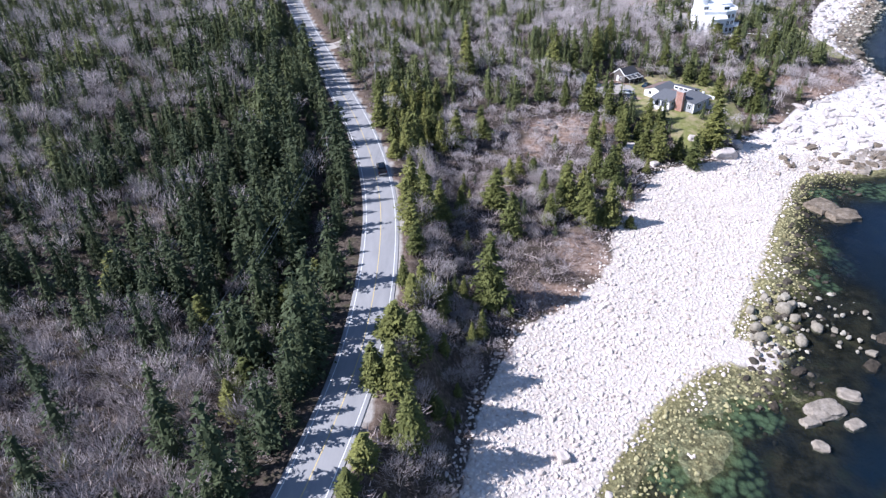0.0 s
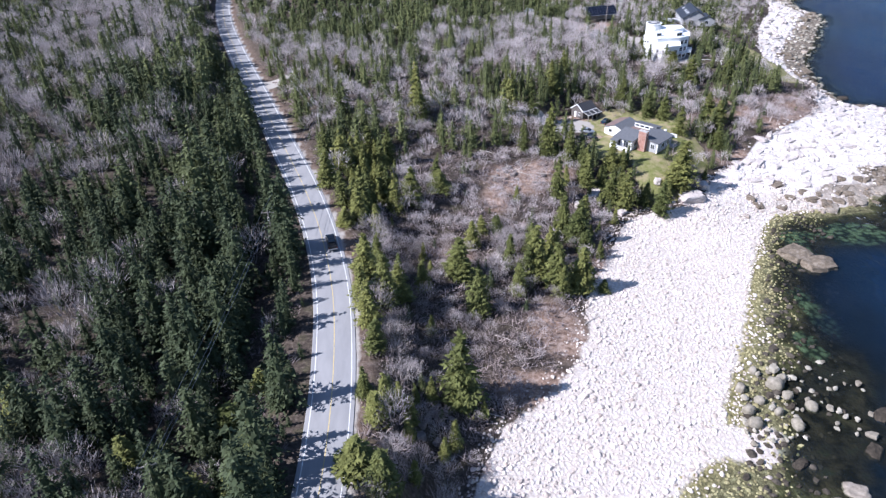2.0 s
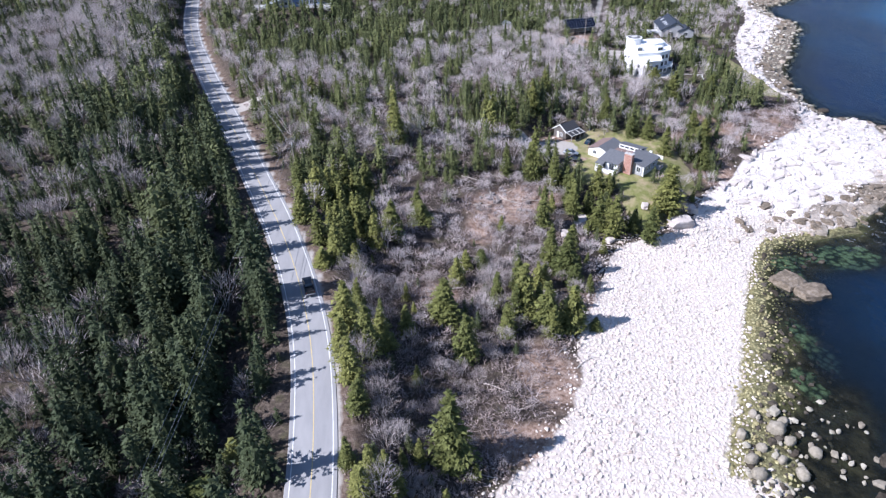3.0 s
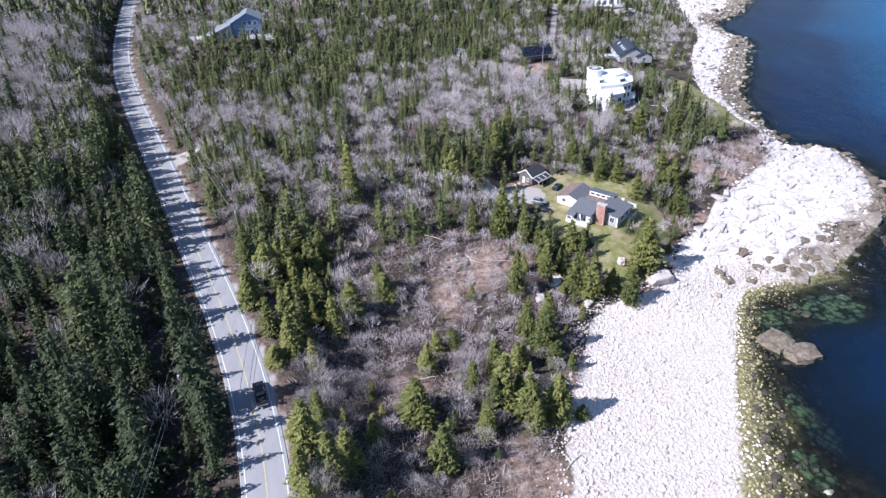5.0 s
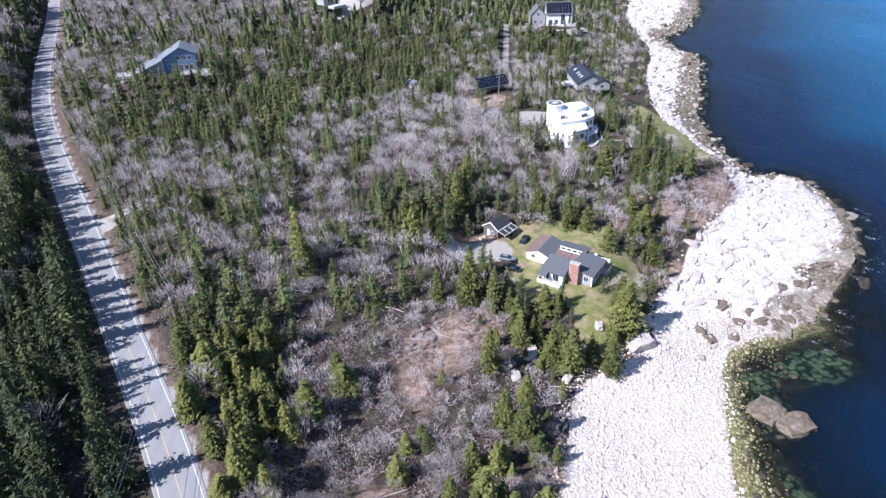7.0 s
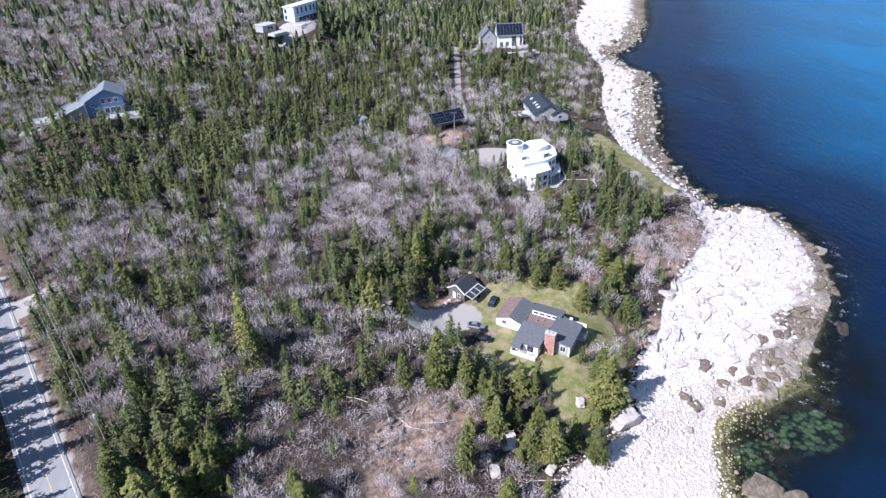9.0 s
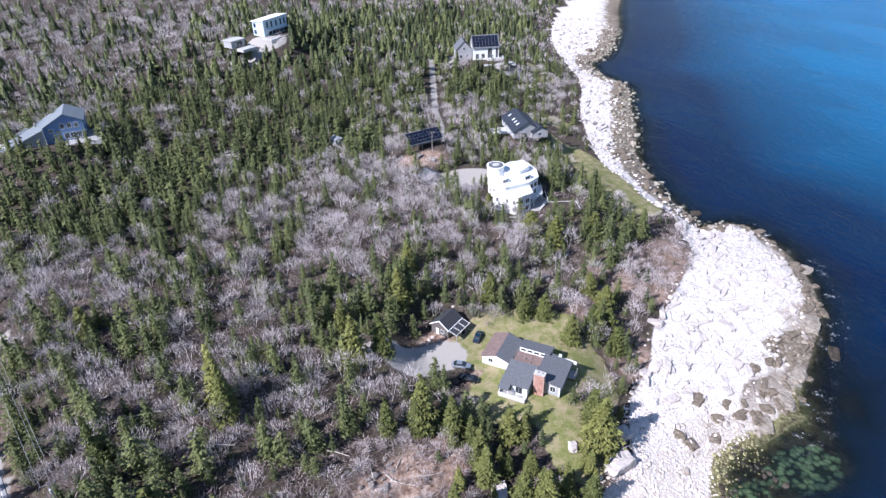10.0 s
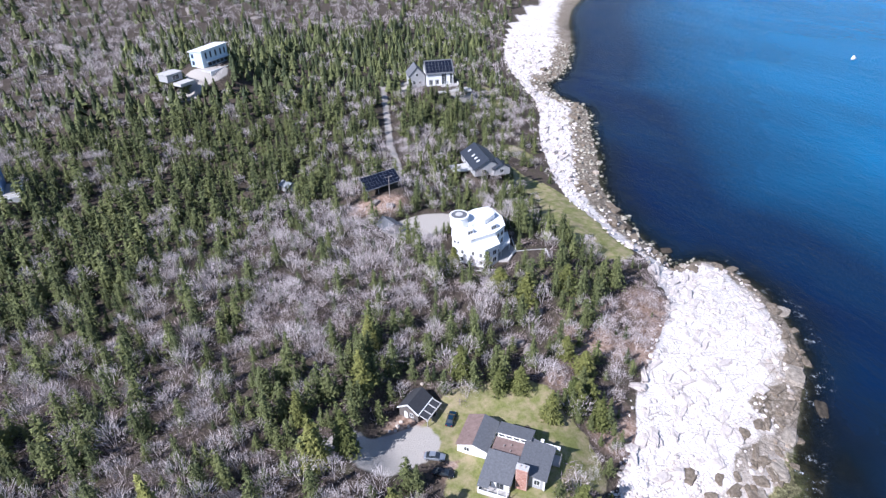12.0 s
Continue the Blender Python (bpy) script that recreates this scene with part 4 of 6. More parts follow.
# ---- stones and rocks of the shore ----
def stone_shape(seed, uneven=0.25, flat=0.6):
    """A rounded stone of unit width with 32 faces."""
    rng = np.random.RandomState(seed)
    v = [(1, 0, 0), (-1, 0, 0), (0, 1, 0), (0, -1, 0), (0, 0, 1), (0, 0, -1)]
    f = [(0, 2, 4), (2, 1, 4), (1, 3, 4), (3, 0, 4), (2, 0, 5), (1, 2, 5), (3, 1, 5), (0, 3, 5)]
    v, mids, out = [np.array(p, float) for p in v], {}, []

    def mid(a, b):
        key = (min(a, b), max(a, b))
        if key not in mids:
            p = v[a] + v[b]
            v.append(p / np.linalg.norm(p))
            mids[key] = len(v) - 1
        return mids[key]
    for a, b, c in f:
        ab, bc, ca = mid(a, b), mid(b, c), mid(c, a)
        out.extend([(a, ab, ca), (ab, b, bc), (ca, bc, c), (ab, bc, ca)])
    v = np.array(v) * (1 + rng.uniform(-uneven, uneven, (len(v), 1)))
    v *= np.array([0.5, rng.uniform(0.3, 0.42), flat * rng.uniform(0.32, 0.5)])
    return v, np.array(out)


STONES = [stone_shape(400 + i) for i in range(10)]


def stone_rows(x, y, lo, hi, rng, sink=0.25):
    w = rng.uniform(lo, hi, len(x)) * (0.7 + 0.9 * rng.rand(len(x)) ** 5)
    h = w * rng.uniform(0.7, 1.2, len(x))
    z = land_height(x, y) + h * (0.3 - sink)
    return np.stack([x, y, z, w, h, rng.normal(0.9, 0.7, len(x)), rng.rand(len(x)), rng.randint(0, 10, len(x))], 1)


def shore_spots(x0, x1, y0, y1, step, rng):
    gx, gy = np.meshgrid(np.arange(x0, x1, step), np.arange(y0, y1, step))
    x = (gx + rng.uniform(-0.5, 0.5, gx.shape) * step).ravel()
    y = (gy + rng.uniform(-0.5, 0.5, gx.shape) * step).ravel()
    return x, y, plan(x, y)


def cobbles():
    rng = np.random.RandomState(21)
    x, y, (dw, de, dr) = shore_spots(-10, 112, 45, 178, 0.77, rng)
    keep = (dw > np.where(y < 92, -9, -7) * rng.rand(len(x))) & (de < 1.2 + 1.5 * rng.rand(len(x))) & (rng.rand(len(x)) < 0.93)
    bare = (np.hypot((x - 53) / 5, (y - 87) / 3) < 1)
    keep &= ~bare & ((de < -7 * rng.rand(len(x))) | (blot(x, y, (24, 108, 18, 14)) < 0.3) | (rng.rand(len(x)) < 0.25))
    x, y, dw = x[keep], y[keep], dw[keep]
    rows = stone_rows(x, y, 0.42, 0.95, rng)
    low = rows[:, 2] < 0.31 + 0.30 * waves(x, y, 6, 5) + 0.07 * rng.randn(len(x))
    return rows[~low], rows[low]


dry, weedy = cobbles()
near = dry[(dry[:, 1] > 62) & (dry[:, 1] < 76) & (dry[:, 0] > 9)][:300]
rest = dry[~((dry[:, 1] > 62) & (dry[:, 1] < 76) & (dry[:, 0] > 9))]
rest = np.vstack([rest, dry[(dry[:, 1] > 62) & (dry[:, 1] < 76) & (dry[:, 0] > 9)][300:]])
scatter("beach_cobbles", STONES, rest, GRANITE, "pale rounded granite cobbles heaped over the beach", "stones")
scatter("weedy_cobbles", STONES, weedy, WET_STONE, "olive weed-covered cobbles at the tide line", "stones")

rng = np.random.RandomState(22)
x, y, (dw, de, dr) = shore_spots(50, 110, 60, 165, 1.5, rng)
keep = (dw < 0.5) & (dw > -15) & (rng.rand(len(x)) < 0.75 - 0.04 * -dw)
gx, gy = 56 + 27 * rng.rand(105) ** 1.8, rng.uniform(86, 106, 105)
gd = side_distance(gx, gy, SHORE)
gx, gy = gx[gd < 1.5], gy[gd < 1.5]
scatter("tidal_boulders", STONES, stone_rows(gx, gy, 0.5, 1.9, rng, 0.0) + np.array([0, 0, 0.12, 0, 0.25, 0, 0, 0]), TIDE_STONE, "rounded boulders bared by the low tide", "stones")
scatter("sunken_stones", STONES, stone_rows(x[keep], y[keep], 0.7, 1.9, rng), DARK_STONE, "dark stones under shallow water", "stones")
x, y, (dw, de, dr) = shore_spots(150, 330, 236, 520, 1.9, rng)
keep = (dw > -4.5) & (de < 1.0) & (rng.rand(len(x)) < 0.55)
rows = stone_rows(x[keep], y[keep], 0.8, 3.0, rng)
low = dw[keep] < 8 + 6 * waves(x[keep], y[keep], 9, 3) + 4 * rng.randn(keep.sum())
scatter("shore_boulders", STONES, rows[~low], LEDGE, "pale granite boulders along the coast", "stones")
scatter("wet_shore_boulders", STONES, rows[low], TIDE_STONE, "dark wet boulders at the water's edge", "stones")
x, y, (dw, de, dr) = shore_spots(88, 195, 160, 248, 1.5, rng)
keep = (dw > 0.5) & (de < 1.5) & (rng.rand(len(x)) < 0.3 + 0.4 * (waves(x, y, 7, 9) > 0.1))
scatter("loose_shore_stones", STONES, stone_rows(x[keep], y[keep], 0.5, 2.2, rng, 0.32), LEDGE, "loose pale granite blocks on the rock ledges", "stones")


def rock_mesh(seed, cuts, blocky, material):
    """A weathered granite block of unit size, cracked and rounded."""
    bm = bmesh.new()
    bmesh.ops.create_cube(bm, size=1.0)
    bmesh.ops.subdivide_edges(bm, edges=bm.edges[:], cuts=cuts, use_grid_fill=True)
    off = Vector((seed * 3.7, seed * 1.9, seed * 0.7))
    for v in bm.verts:
        p = v.co.copy()
        ball = p.normalized() * 0.56
        q = p.lerp(ball, 1 - blocky)
        q += noise.noise_vector(p * 2.3 + off) * 0.13 + noise.noise_vector(p * 6 + off) * 0.055
        v.co = q
    me = bpy.data.meshes.new("rock")
    bmesh.ops.recalc_face_normals(bm, faces=bm.faces)
    bm.to_mesh(me)
    bm.free()
    me.materials.append(material)
    if blocky < 0.35:
        me.polygons.foreach_set("use_smooth", [True] * len(me.polygons))
    return me


PALE_ROCKS = [rock_mesh(i, 4, 0.34, GRANITE) for i in range(8)]
LEDGES = [rock_mesh(60 + i, 5, 0.58, LEDGE) for i in range(10)]
TAN_LEDGES = [rock_mesh(80 + i, 5, 0.52, TAN_LEDGE) for i in range(8)]
SMOOTH_TAN = [rock_mesh(120 + i, 6, 0.46, WORN_LEDGE) for i in range(4)]
RUBBLE_ROCKS = [rock_mesh(100 + i, 4, 0.5, RUBBLE) for i in range(8)]
ROUND_ROCKS = [rock_mesh(40 + i, 4, 0.16, TIDE_STONE) for i in range(6)]
DARK_ROCKS = [rock_mesh(20 + i, 7, 0.37, DARK_STONE) for i in range(6)]


def rock(name, mesh, x, y, w, d, h, turn, sink, label, category, group, tip=0.0):
    ob = tagged(new(name, mesh), label, category, group)
    ob.matrix_basis = pose(x, y, float(land_height(x, y)) + h * (0.5 - sink), tip, tip * 0.7, turn) @ Matrix.Diagonal((w, d, h, 1))
    return ob


def ledges():
    """Jointed granite slabs of the headland, mostly sunk into one pale mass."""
    rng = random.Random(31)
    count = 0
    while count < 195:
        x, y = rng.uniform(95, 188), rng.uniform(164, 246)
        dw, de, dr = plan(np.array([x]), np.array([y]))
        dw, de = float(dw[0]), float(de[0])
        if dw < -1.5 or de > 0.5:
            continue
        wet = dw < 5 + 3 * float(waves(x, y, 8, 6)) or (y < 186 - 0.10 * (x - 100) and dw < 11 + 4 * float(waves(x, y, 6, 2)))
        if rng.random() < (0.35 if wet else 0.66):
            continue
        w, d = 1.8 + 5.0 * rng.random() ** 1.8, rng.uniform(1.2, 3.2)
        h = rng.uniform(1.4, 2.6)
        rock("rock_ledge", rng.choice(TAN_LEDGES if wet else LEDGES), x, y, w, d, h, 20 + rng.gauss(0, 30), rng.uniform(0.80, 0.93) if not wet else rng.uniform(0.76, 0.90),
             "brown wet granite ledge at the sea's edge" if wet else "sun-bleached pale granite ledge with deep joints", "rock", "granite ledges of the headland", rng.uniform(-2.5, 2.5))
        count += 1


ledges()


def coast_ledges():
    """Bleached ledges along the coast beyond the headland, dark where the sea wets them."""
    rng = random.Random(35)
    count = 0
    while count < 100:
        y = rng.uniform(248, 500)
        x = rng.uniform(158, 320)
        dw, de, dr = plan(np.array([x]), np.array([y]))
        dw, de = float(dw[0]), float(de[0])
        if dw < 0.5 or de > -1.0:
            continue
        wet = dw < 11 + 5 * float(waves(x, y, 7, 6))
        w = rng.uniform(2.0, 6.0)
        rock("rock_ledge", rng.choice(TAN_LEDGES if wet else LEDGES), x, y, w, w * rng.uniform(0.4, 0.7), rng.uniform(1.4, 2.8), 50 + rng.gauss(0, 40), rng.uniform(0.5, 0.75),
             "brown wet granite ledge at the sea's edge" if wet else "sun-bleached pale granite ledge with deep joints", "rock", "granite ledges of the coast", rng.uniform(-6, 6))
        count += 1


coast_ledges()
# single boulders: x, y, width
for x, y, w in ((66.8, 100, 2.9), (58.4, 91.4, 2.6), (65.8, 90.5, 2.3), (58.9, 94.4, 2.2), (59.9, 99.7, 2.0), (70.8, 94.4, 2.2), (67.8, 97.3, 1.9),
                (64.6, 104, 1.7), (62, 96.5, 1.8), (64, 93.5, 1.6), (69, 101.5, 2.0)):
    rock("boulder", ROUND_ROCKS[int(x * 7) % 6], x, y, w, w * 0.78, w * 0.8 + 0.5, x * 37 % 180, 0.35, "pale rounded boulder standing in the shallows", "boulder", "boulders in the shallows")
for x, y, w, d in ((61.5, 73.5, 6.5, 4), (58, 71, 3.2, 2), (65, 70.5, 3.4, 2.2), (67.5, 77, 3.6, 3), (57.3, 66.1, 2.4, 2), (82, 91, 4, 2.6), (75.5, 84, 3.6, 2.4), (61.7, 82.7, 3, 1.6), (95.5, 142, 7, 6.5), (98.5, 137, 7.5, 5.5), (153.7, 172.5, 6, 2.6), (172, 176, 5, 3),
                   (181, 183, 5, 3.4), (176, 246, 4, 3), (172, 262, 4, 2.6), (186, 262, 3, 2)):
    rock("sea_rock", ((SMOOTH_TAN + SMOOTH_TAN) if y < 80 else TAN_LEDGES if w > 6 else DARK_ROCKS)[int(x * 5) % 6], x, y, w, d, (1.5 if y < 90 else 3.6 if w > 6 else 2.4) if w > 3 else 1.4, x * 53 % 180, 0.44, "dark wave-washed rock rising from the water", "rock", "rocks off the shore")
for x, y, w, d, h in ((78, 165, 4, 7, 3.2), (52, 169, 5, 3, 2.4), (70.5, 171, 2.4, 1.8, 1.6), (92, 219.5, 6, 2.2, 2.2), (94.5, 216, 4.5, 2, 1.8), (104, 226, 3.5, 2.4, 1.8), (14, 257.5, 6, 3, 2.2), (16.3, 63.9, 2.4, 1.8, 1.6),
                      (46, 163, 3, 2, 1.6), (57, 160, 2.4, 1.8, 1.5), (84, 171, 3.4, 2.6, 2.6), (88, 296, 3.5, 2, 1.6), (92, 293, 2.6, 2, 1.3), (30, 392, 8, 4, 2.5), (5, 560, 14, 8, 4), (90, 640, 16, 6, 4), (128, 600, 9, 5, 3), (60, 700, 18, 7, 5)):
    rock("boulder", (LEDGES if y < 200 else RUBBLE_ROCKS)[int(x * 3 + y) % 8], x, y, w, d, h, x * 29 % 180, 0.45, "large pale granite outcrop among the trees", "boulder", "outcrops on land")
for x, y, w, d, h in ((158, 183.5, 8, 5, 3.2), (171, 179.5, 5.5, 3.6, 2.6), (180, 203, 6, 4, 2.4), (139, 171, 6, 3.4, 2.2), (128, 165.5, 6, 3.6, 2.2), (118, 163, 6, 3.6, 2.0)):
    rock("boulder", SMOOTH_TAN[int(x) % 4], x, y, w, d, h, 25 + x * 13 % 60, 0.74, "big sea-worn tan boulder at the water's edge", "boulder", "boulders of the headland")
for x, y, w in ((55.2, 210.5, 1.0), (54.2, 209.6, 0.8), (56.4, 211.3, 0.9), (53.0, 210.2, 0.7), (57.3, 209.4, 0.7), (64.8, 217.2, 0.8)):
    rock("boulder", PALE_ROCKS[int(x * 3) % 8], x, y, w, w * 0.8, w * 0.7, x * 41 % 180, 0.3, "small pale stone beside the timber shed", "boulder", "stones beside the shed")
rng = random.Random(33)
for k in range(62):   # rubble heap in the clearing and riprap under the road
    x, y = (rng.gauss(31, 4.5), rng.gauss(177, 4.0)) if k < 36 else (rng.gauss(1.5, 2.2), rng.uniform(86, 104))
    w = rng.uniform(0.7, 1.7)
    rock("boulder", RUBBLE_ROCKS[k % 8], x, y, w, w * rng.uniform(0.5, 0.9), w * 0.6, rng.uniform(0, 180), 0.35, "broken grey stone in a rubble heap", "boulder", "rubble stones")


def driftwood(x, y, length, turn, thick=0.11):
    z = max(float(land_height(x + s * math.cos(radians(turn)) * length / 2, y + s * math.sin(radians(turn)) * length / 2)) for s in (-1, 0, 1))
    curve = bmesh.new()
    rings = []
    for k in range(7):
        u = k / 6
        r = thick * (1.15 - 0.6 * u)
        c = Vector((length * (u - 0.5), 0.10 * math.sin(u * 5 + x), r * 0.7 + 0.05 * math.sin(u * 7 + y)))
        rings.append([curve.verts.new(c + Vector((0, r * math.cos(a * math.pi / 3), r * math.sin(a * math.pi / 3)))) for a in range(6)])
    for a, b in zip(rings[:-1], rings[1:]):
        for i in range(6):
            curve.faces.new((a[i], a[(i + 1) % 6], b[(i + 1) % 6], b[i]))
    curve.faces.new(rings[0][::-1]), curve.faces.new(rings[-1])
    ob = tagged(link_bm("driftwood_log", curve, DRIFT), "bleached driftwood log lying on the ground", "log", "driftwood logs")
    ob.matrix_basis = pose(x, y, z - 0.02, 0, 0, turn)


DRIFT = m_plain("bleached_wood", (0.5, 0.45, 0.40), 0.85, 0.25, 2.0, stretch=(4, 1, 1))
for row in ((18, 113, 5, -35), (12, 95, 4, -20), (24, 119, 3.5, 60), (12, 140, 8, 4), (35, 176, 6, -40), (27, 182, 4, 30), (38, 172, 3.5, 10), (55, 158, 7, -22), (60, 160, 5, -10), (33, 122, 4, 50), (37, 119, 5, 35),
            (40, 131, 3, 70), (22, 108, 3, 10), (3, 194, 9, -30), (66, 161, 4, -30), (-8, 205, 7, -10), (30, 181, 4, 80), (33, 178, 3, -60), (28, 175, 4.5, 15), (36, 181, 3.5, 40), (40, 176, 5, -15), (25, 186, 5, -40)):
    driftwood(*row)
for k, r in enumerate(near):   # the cobbles nearest to the path, singly
    if k < 10:
        shapes = [mesh_of("stone", v, f, [GRANITE]) for v, f in STONES] if k == 0 else shapes
    ob = new("stone", shapes[int(r[7])])
    ob.parent = ground
    ob.matrix_basis = pose(r[0], r[1], r[2], 0, 0, math.degrees(r[5])) @ Matrix.Diagonal((r[3], r[3], r[4], 1))


# ---- building materials ----
SHINGLE = m_plain("grey_asphalt_shingle", (0.125, 0.13, 0.14), 0.85, 0.22, 2.5)
DARK_SHINGLE = m_plain("dark_shingle", (0.042, 0.044, 0.050), 0.85, 0.25, 2.5)
BROWN_ROOF = m_plain("brown_asphalt_roof", (0.19, 0.135, 0.12), 0.9, 0.25, 1.2)
WHITE_SIDING = m_plain("white_siding", (0.80, 0.80, 0.79), 0.6, 0.06, 1.5)
GREY_SIDING = m_plain("weathered_grey_siding", (0.36, 0.36, 0.36), 0.75, 0.2, 1.5, stretch=(1, 1, 6))
BLUE_SIDING = m_plain("blue_grey_siding", (0.14, 0.22, 0.38), 0.7, 0.12, 1.5, stretch=(1, 1, 6))
PALE_BLUE = m_plain("pale_blue_panel", (0.50, 0.60, 0.66), 0.6, 0.08, 1.5)
WHITE_ROOF = m_plain("white_membrane_roof", (0.82, 0.82, 0.81), 0.6, 0.05, 0.6)
PALE_METAL_ROOF = m_plain("pale_grey_metal_roof", (0.20, 0.22, 0.235), 0.55, 0.12, 0.7)
DARK_METAL_ROOF = m_plain("dark_blue_grey_roof", (0.030, 0.036, 0.048), 0.6, 0.2, 0.8)
DECKING = m_plain("weathered_decking", (0.40, 0.38, 0.36), 0.85, 0.2, 2.0, stretch=(1, 8, 1))
TIMBER = m_plain("grey_timber", (0.30, 0.275, 0.25), 0.85, 0.25, 3.0)
DARK_TIMBER = m_plain("dark_stained_timber", (0.13, 0.115, 0.105), 0.85, 0.25, 3.0)
CONCRETE = m_plain("pale_concrete", (0.45, 0.44, 0.42), 0.85, 0.15, 1.0)
SOLAR = m_plain("solar_cells", (0.010, 0.013, 0.024), 0.25, 0.2, 4.0, spec=0.4)
ALLOY = m_plain("bare_alloy", (0.55, 0.56, 0.58), 0.35, 0.08, 6.0, metal=0.8)
CREOSOTE = m_plain("weathered_pole_wood", (0.27, 0.235, 0.21), 0.9, 0.2, 4.0, stretch=(4, 4, 0.5))
CABLE = m_plain("grey_cable", (0.30, 0.30, 0.31), 0.6, 0.1, 5.0)
TYRE = m_plain("black_rubber", (0.02, 0.02, 0.021), 0.85, 0.2, 9.0)
BLACK_PAINT = m_plain("black_car_paint", (0.012, 0.013, 0.016), 0.22, 0.1, 9.0, spec=0.6)
BLUE_PAINT = m_plain("dark_blue_car_paint", (0.010, 0.030, 0.055), 0.22, 0.1, 9.0, spec=0.6)
SILVER_PAINT = m_plain("silver_car_paint", (0.42, 0.45, 0.49), 0.28, 0.08, 9.0, metal=0.6, spec=0.5)
LAMP_GLASS = m_plain("lamp_glass", (0.7, 0.7, 0.68), 0.15, 0.05, 9.0, spec=0.6)
RED_GLASS = m_plain("red_lamp_glass", (0.35, 0.02, 0.02), 0.2, 0.05, 9.0, spec=0.6)


def m_glass():
    s = Shader("dark_window_glass")
    return s.done(s.ramp(s.noise(0.8, 3), (0.3, (0.02, 0.026, 0.032)), (0.7, (0.055, 0.065, 0.075))), 0.06, spec=0.9)


def m_brick():
    s = Shader("red_brick_faces")
    tone = s.chance()
    col = s.ramp(tone, (0.0, (0.33, 0.16, 0.12)), (0.5, (0.44, 0.24, 0.185)), (1.0, (0.52, 0.32, 0.26)))
    return s.done(s.mix(s.ramp(s.noise(14, 4), (0.4, 0.0), (0.7, 0.4)), col, (0.25, 0.16, 0.13)), 0.9, s.noise(40, 4), 0.3, 0.01)


GLASS, BRICK = m_glass(), m_brick()
MORTAR = m_plain("mortar", (0.42, 0.36, 0.32), 0.95, 0.15, 6)


# ---- building helpers ----
def base(name, x, y, z, turn, label, category, group=""):
    ob = tagged(new(name), label, category, group)
    ob.matrix_basis = pose(x, y, z, 0, 0, turn)
    return ob


def walls(root, outline, z0, tops, material, label=""):
    return part("wall", add_prism(bmesh.new(), outline, z0, tops), material, root, label)


def roof(root, corners, material, thick=0.18, label="", name="roof"):
    """A roof plane: its upper corners, in order, and its thickness."""
    bm = bmesh.new()
    a = [bm.verts.new(c) for c in corners]
    b = [bm.verts.new((x, y, z - thick)) for x, y, z in corners]
    bm.faces.new(a), bm.faces.new(b[::-1])
    for i in range(len(a)):
        j = (i + 1) % len(a)
        bm.faces.new((a[i], b[i], b[j], a[j]))
    return part(name, bm, material, root, label)


def gable(root, x0, x1, y0, y1, eave, ridge, material, over=0.35, at=0.5, left=None):
    """Two roof planes with the ridge along y."""
    xm = x0 + (x1 - x0) * at
    fall_l, fall_r = (ridge - eave) / (xm - x0), (ridge - eave) / (x1 - xm)
    roof(root, [(x0 - over, y0 - over, eave - fall_l * over), (xm, y0 - over, ridge), (xm, y1 + over, ridge), (x0 - over, y1 + over, eave - fall_l * over)], left or material)
    roof(root, [(xm + 0.003, y0 - over, ridge), (x1 + over, y0 - over, eave - fall_r * over), (x1 + over, y1 + over, eave - fall_r * over), (xm + 0.003, y1 + over, ridge)], material)


def gable_walls(root, x0, x1, y0, y1, eave, ridge, material, at=0.5):
    bm = bmesh.new()
    xm = x0 + (x1 - x0) * at
    shape = [(x0, 0), (x1, 0), (x1, eave - 0.2), (xm, ridge - 0.22), (x0, eave - 0.2)]
    a = [bm.verts.new((x, y0, z)) for x, z in shape]
    b = [bm.verts.new((x, y1, z)) for x, z in shape]
    bm.faces.new(a[::-1]), bm.faces.new(b)
    for i in range(5):
        j = (i + 1) % 5
        bm.faces.new((a[i], a[j], b[j], b[i]))
    return part("wall", bm, material, root)


def window(root, x, y, z, w, h, face, frame_mat=None, bars=1, name="window"):
    """A framed window on a wall whose outside faces that many degrees on the plan; x, y, z: the middle of its foot."""
    frame_mat = frame_mat or WHITE_SIDING
    m = pose(x, y, z, 0, 0, face + 90)
    bm = bmesh.new()
    t = 0.09
    for x0, z0, x1, z1 in ((-w / 2, 0, -w / 2 + t, h), (w / 2 - t, 0, w / 2, h), (-w / 2 + t, 0, w / 2 - t, t), (-w / 2 + t, h - t, w / 2 - t, h)):
        add_box(bm, x0, -0.06, z0, x1, 0.05, z1)
    for k in range(bars):
        c = -w / 2 + w * (k + 1) / (bars + 1)
        add_box(bm, c - 0.03, -0.05, t, c + 0.03, 0.04, h - t)
    bm.transform(m)
    frame_ob = part(name, bm, frame_mat, root)
    pane = box(-w / 2 + t, -0.02, t, w / 2 - t, 0.02, h - t)
    pane.transform(m)
    part("pane", pane, GLASS, frame_ob, "dark reflecting glass")
    return frame_ob


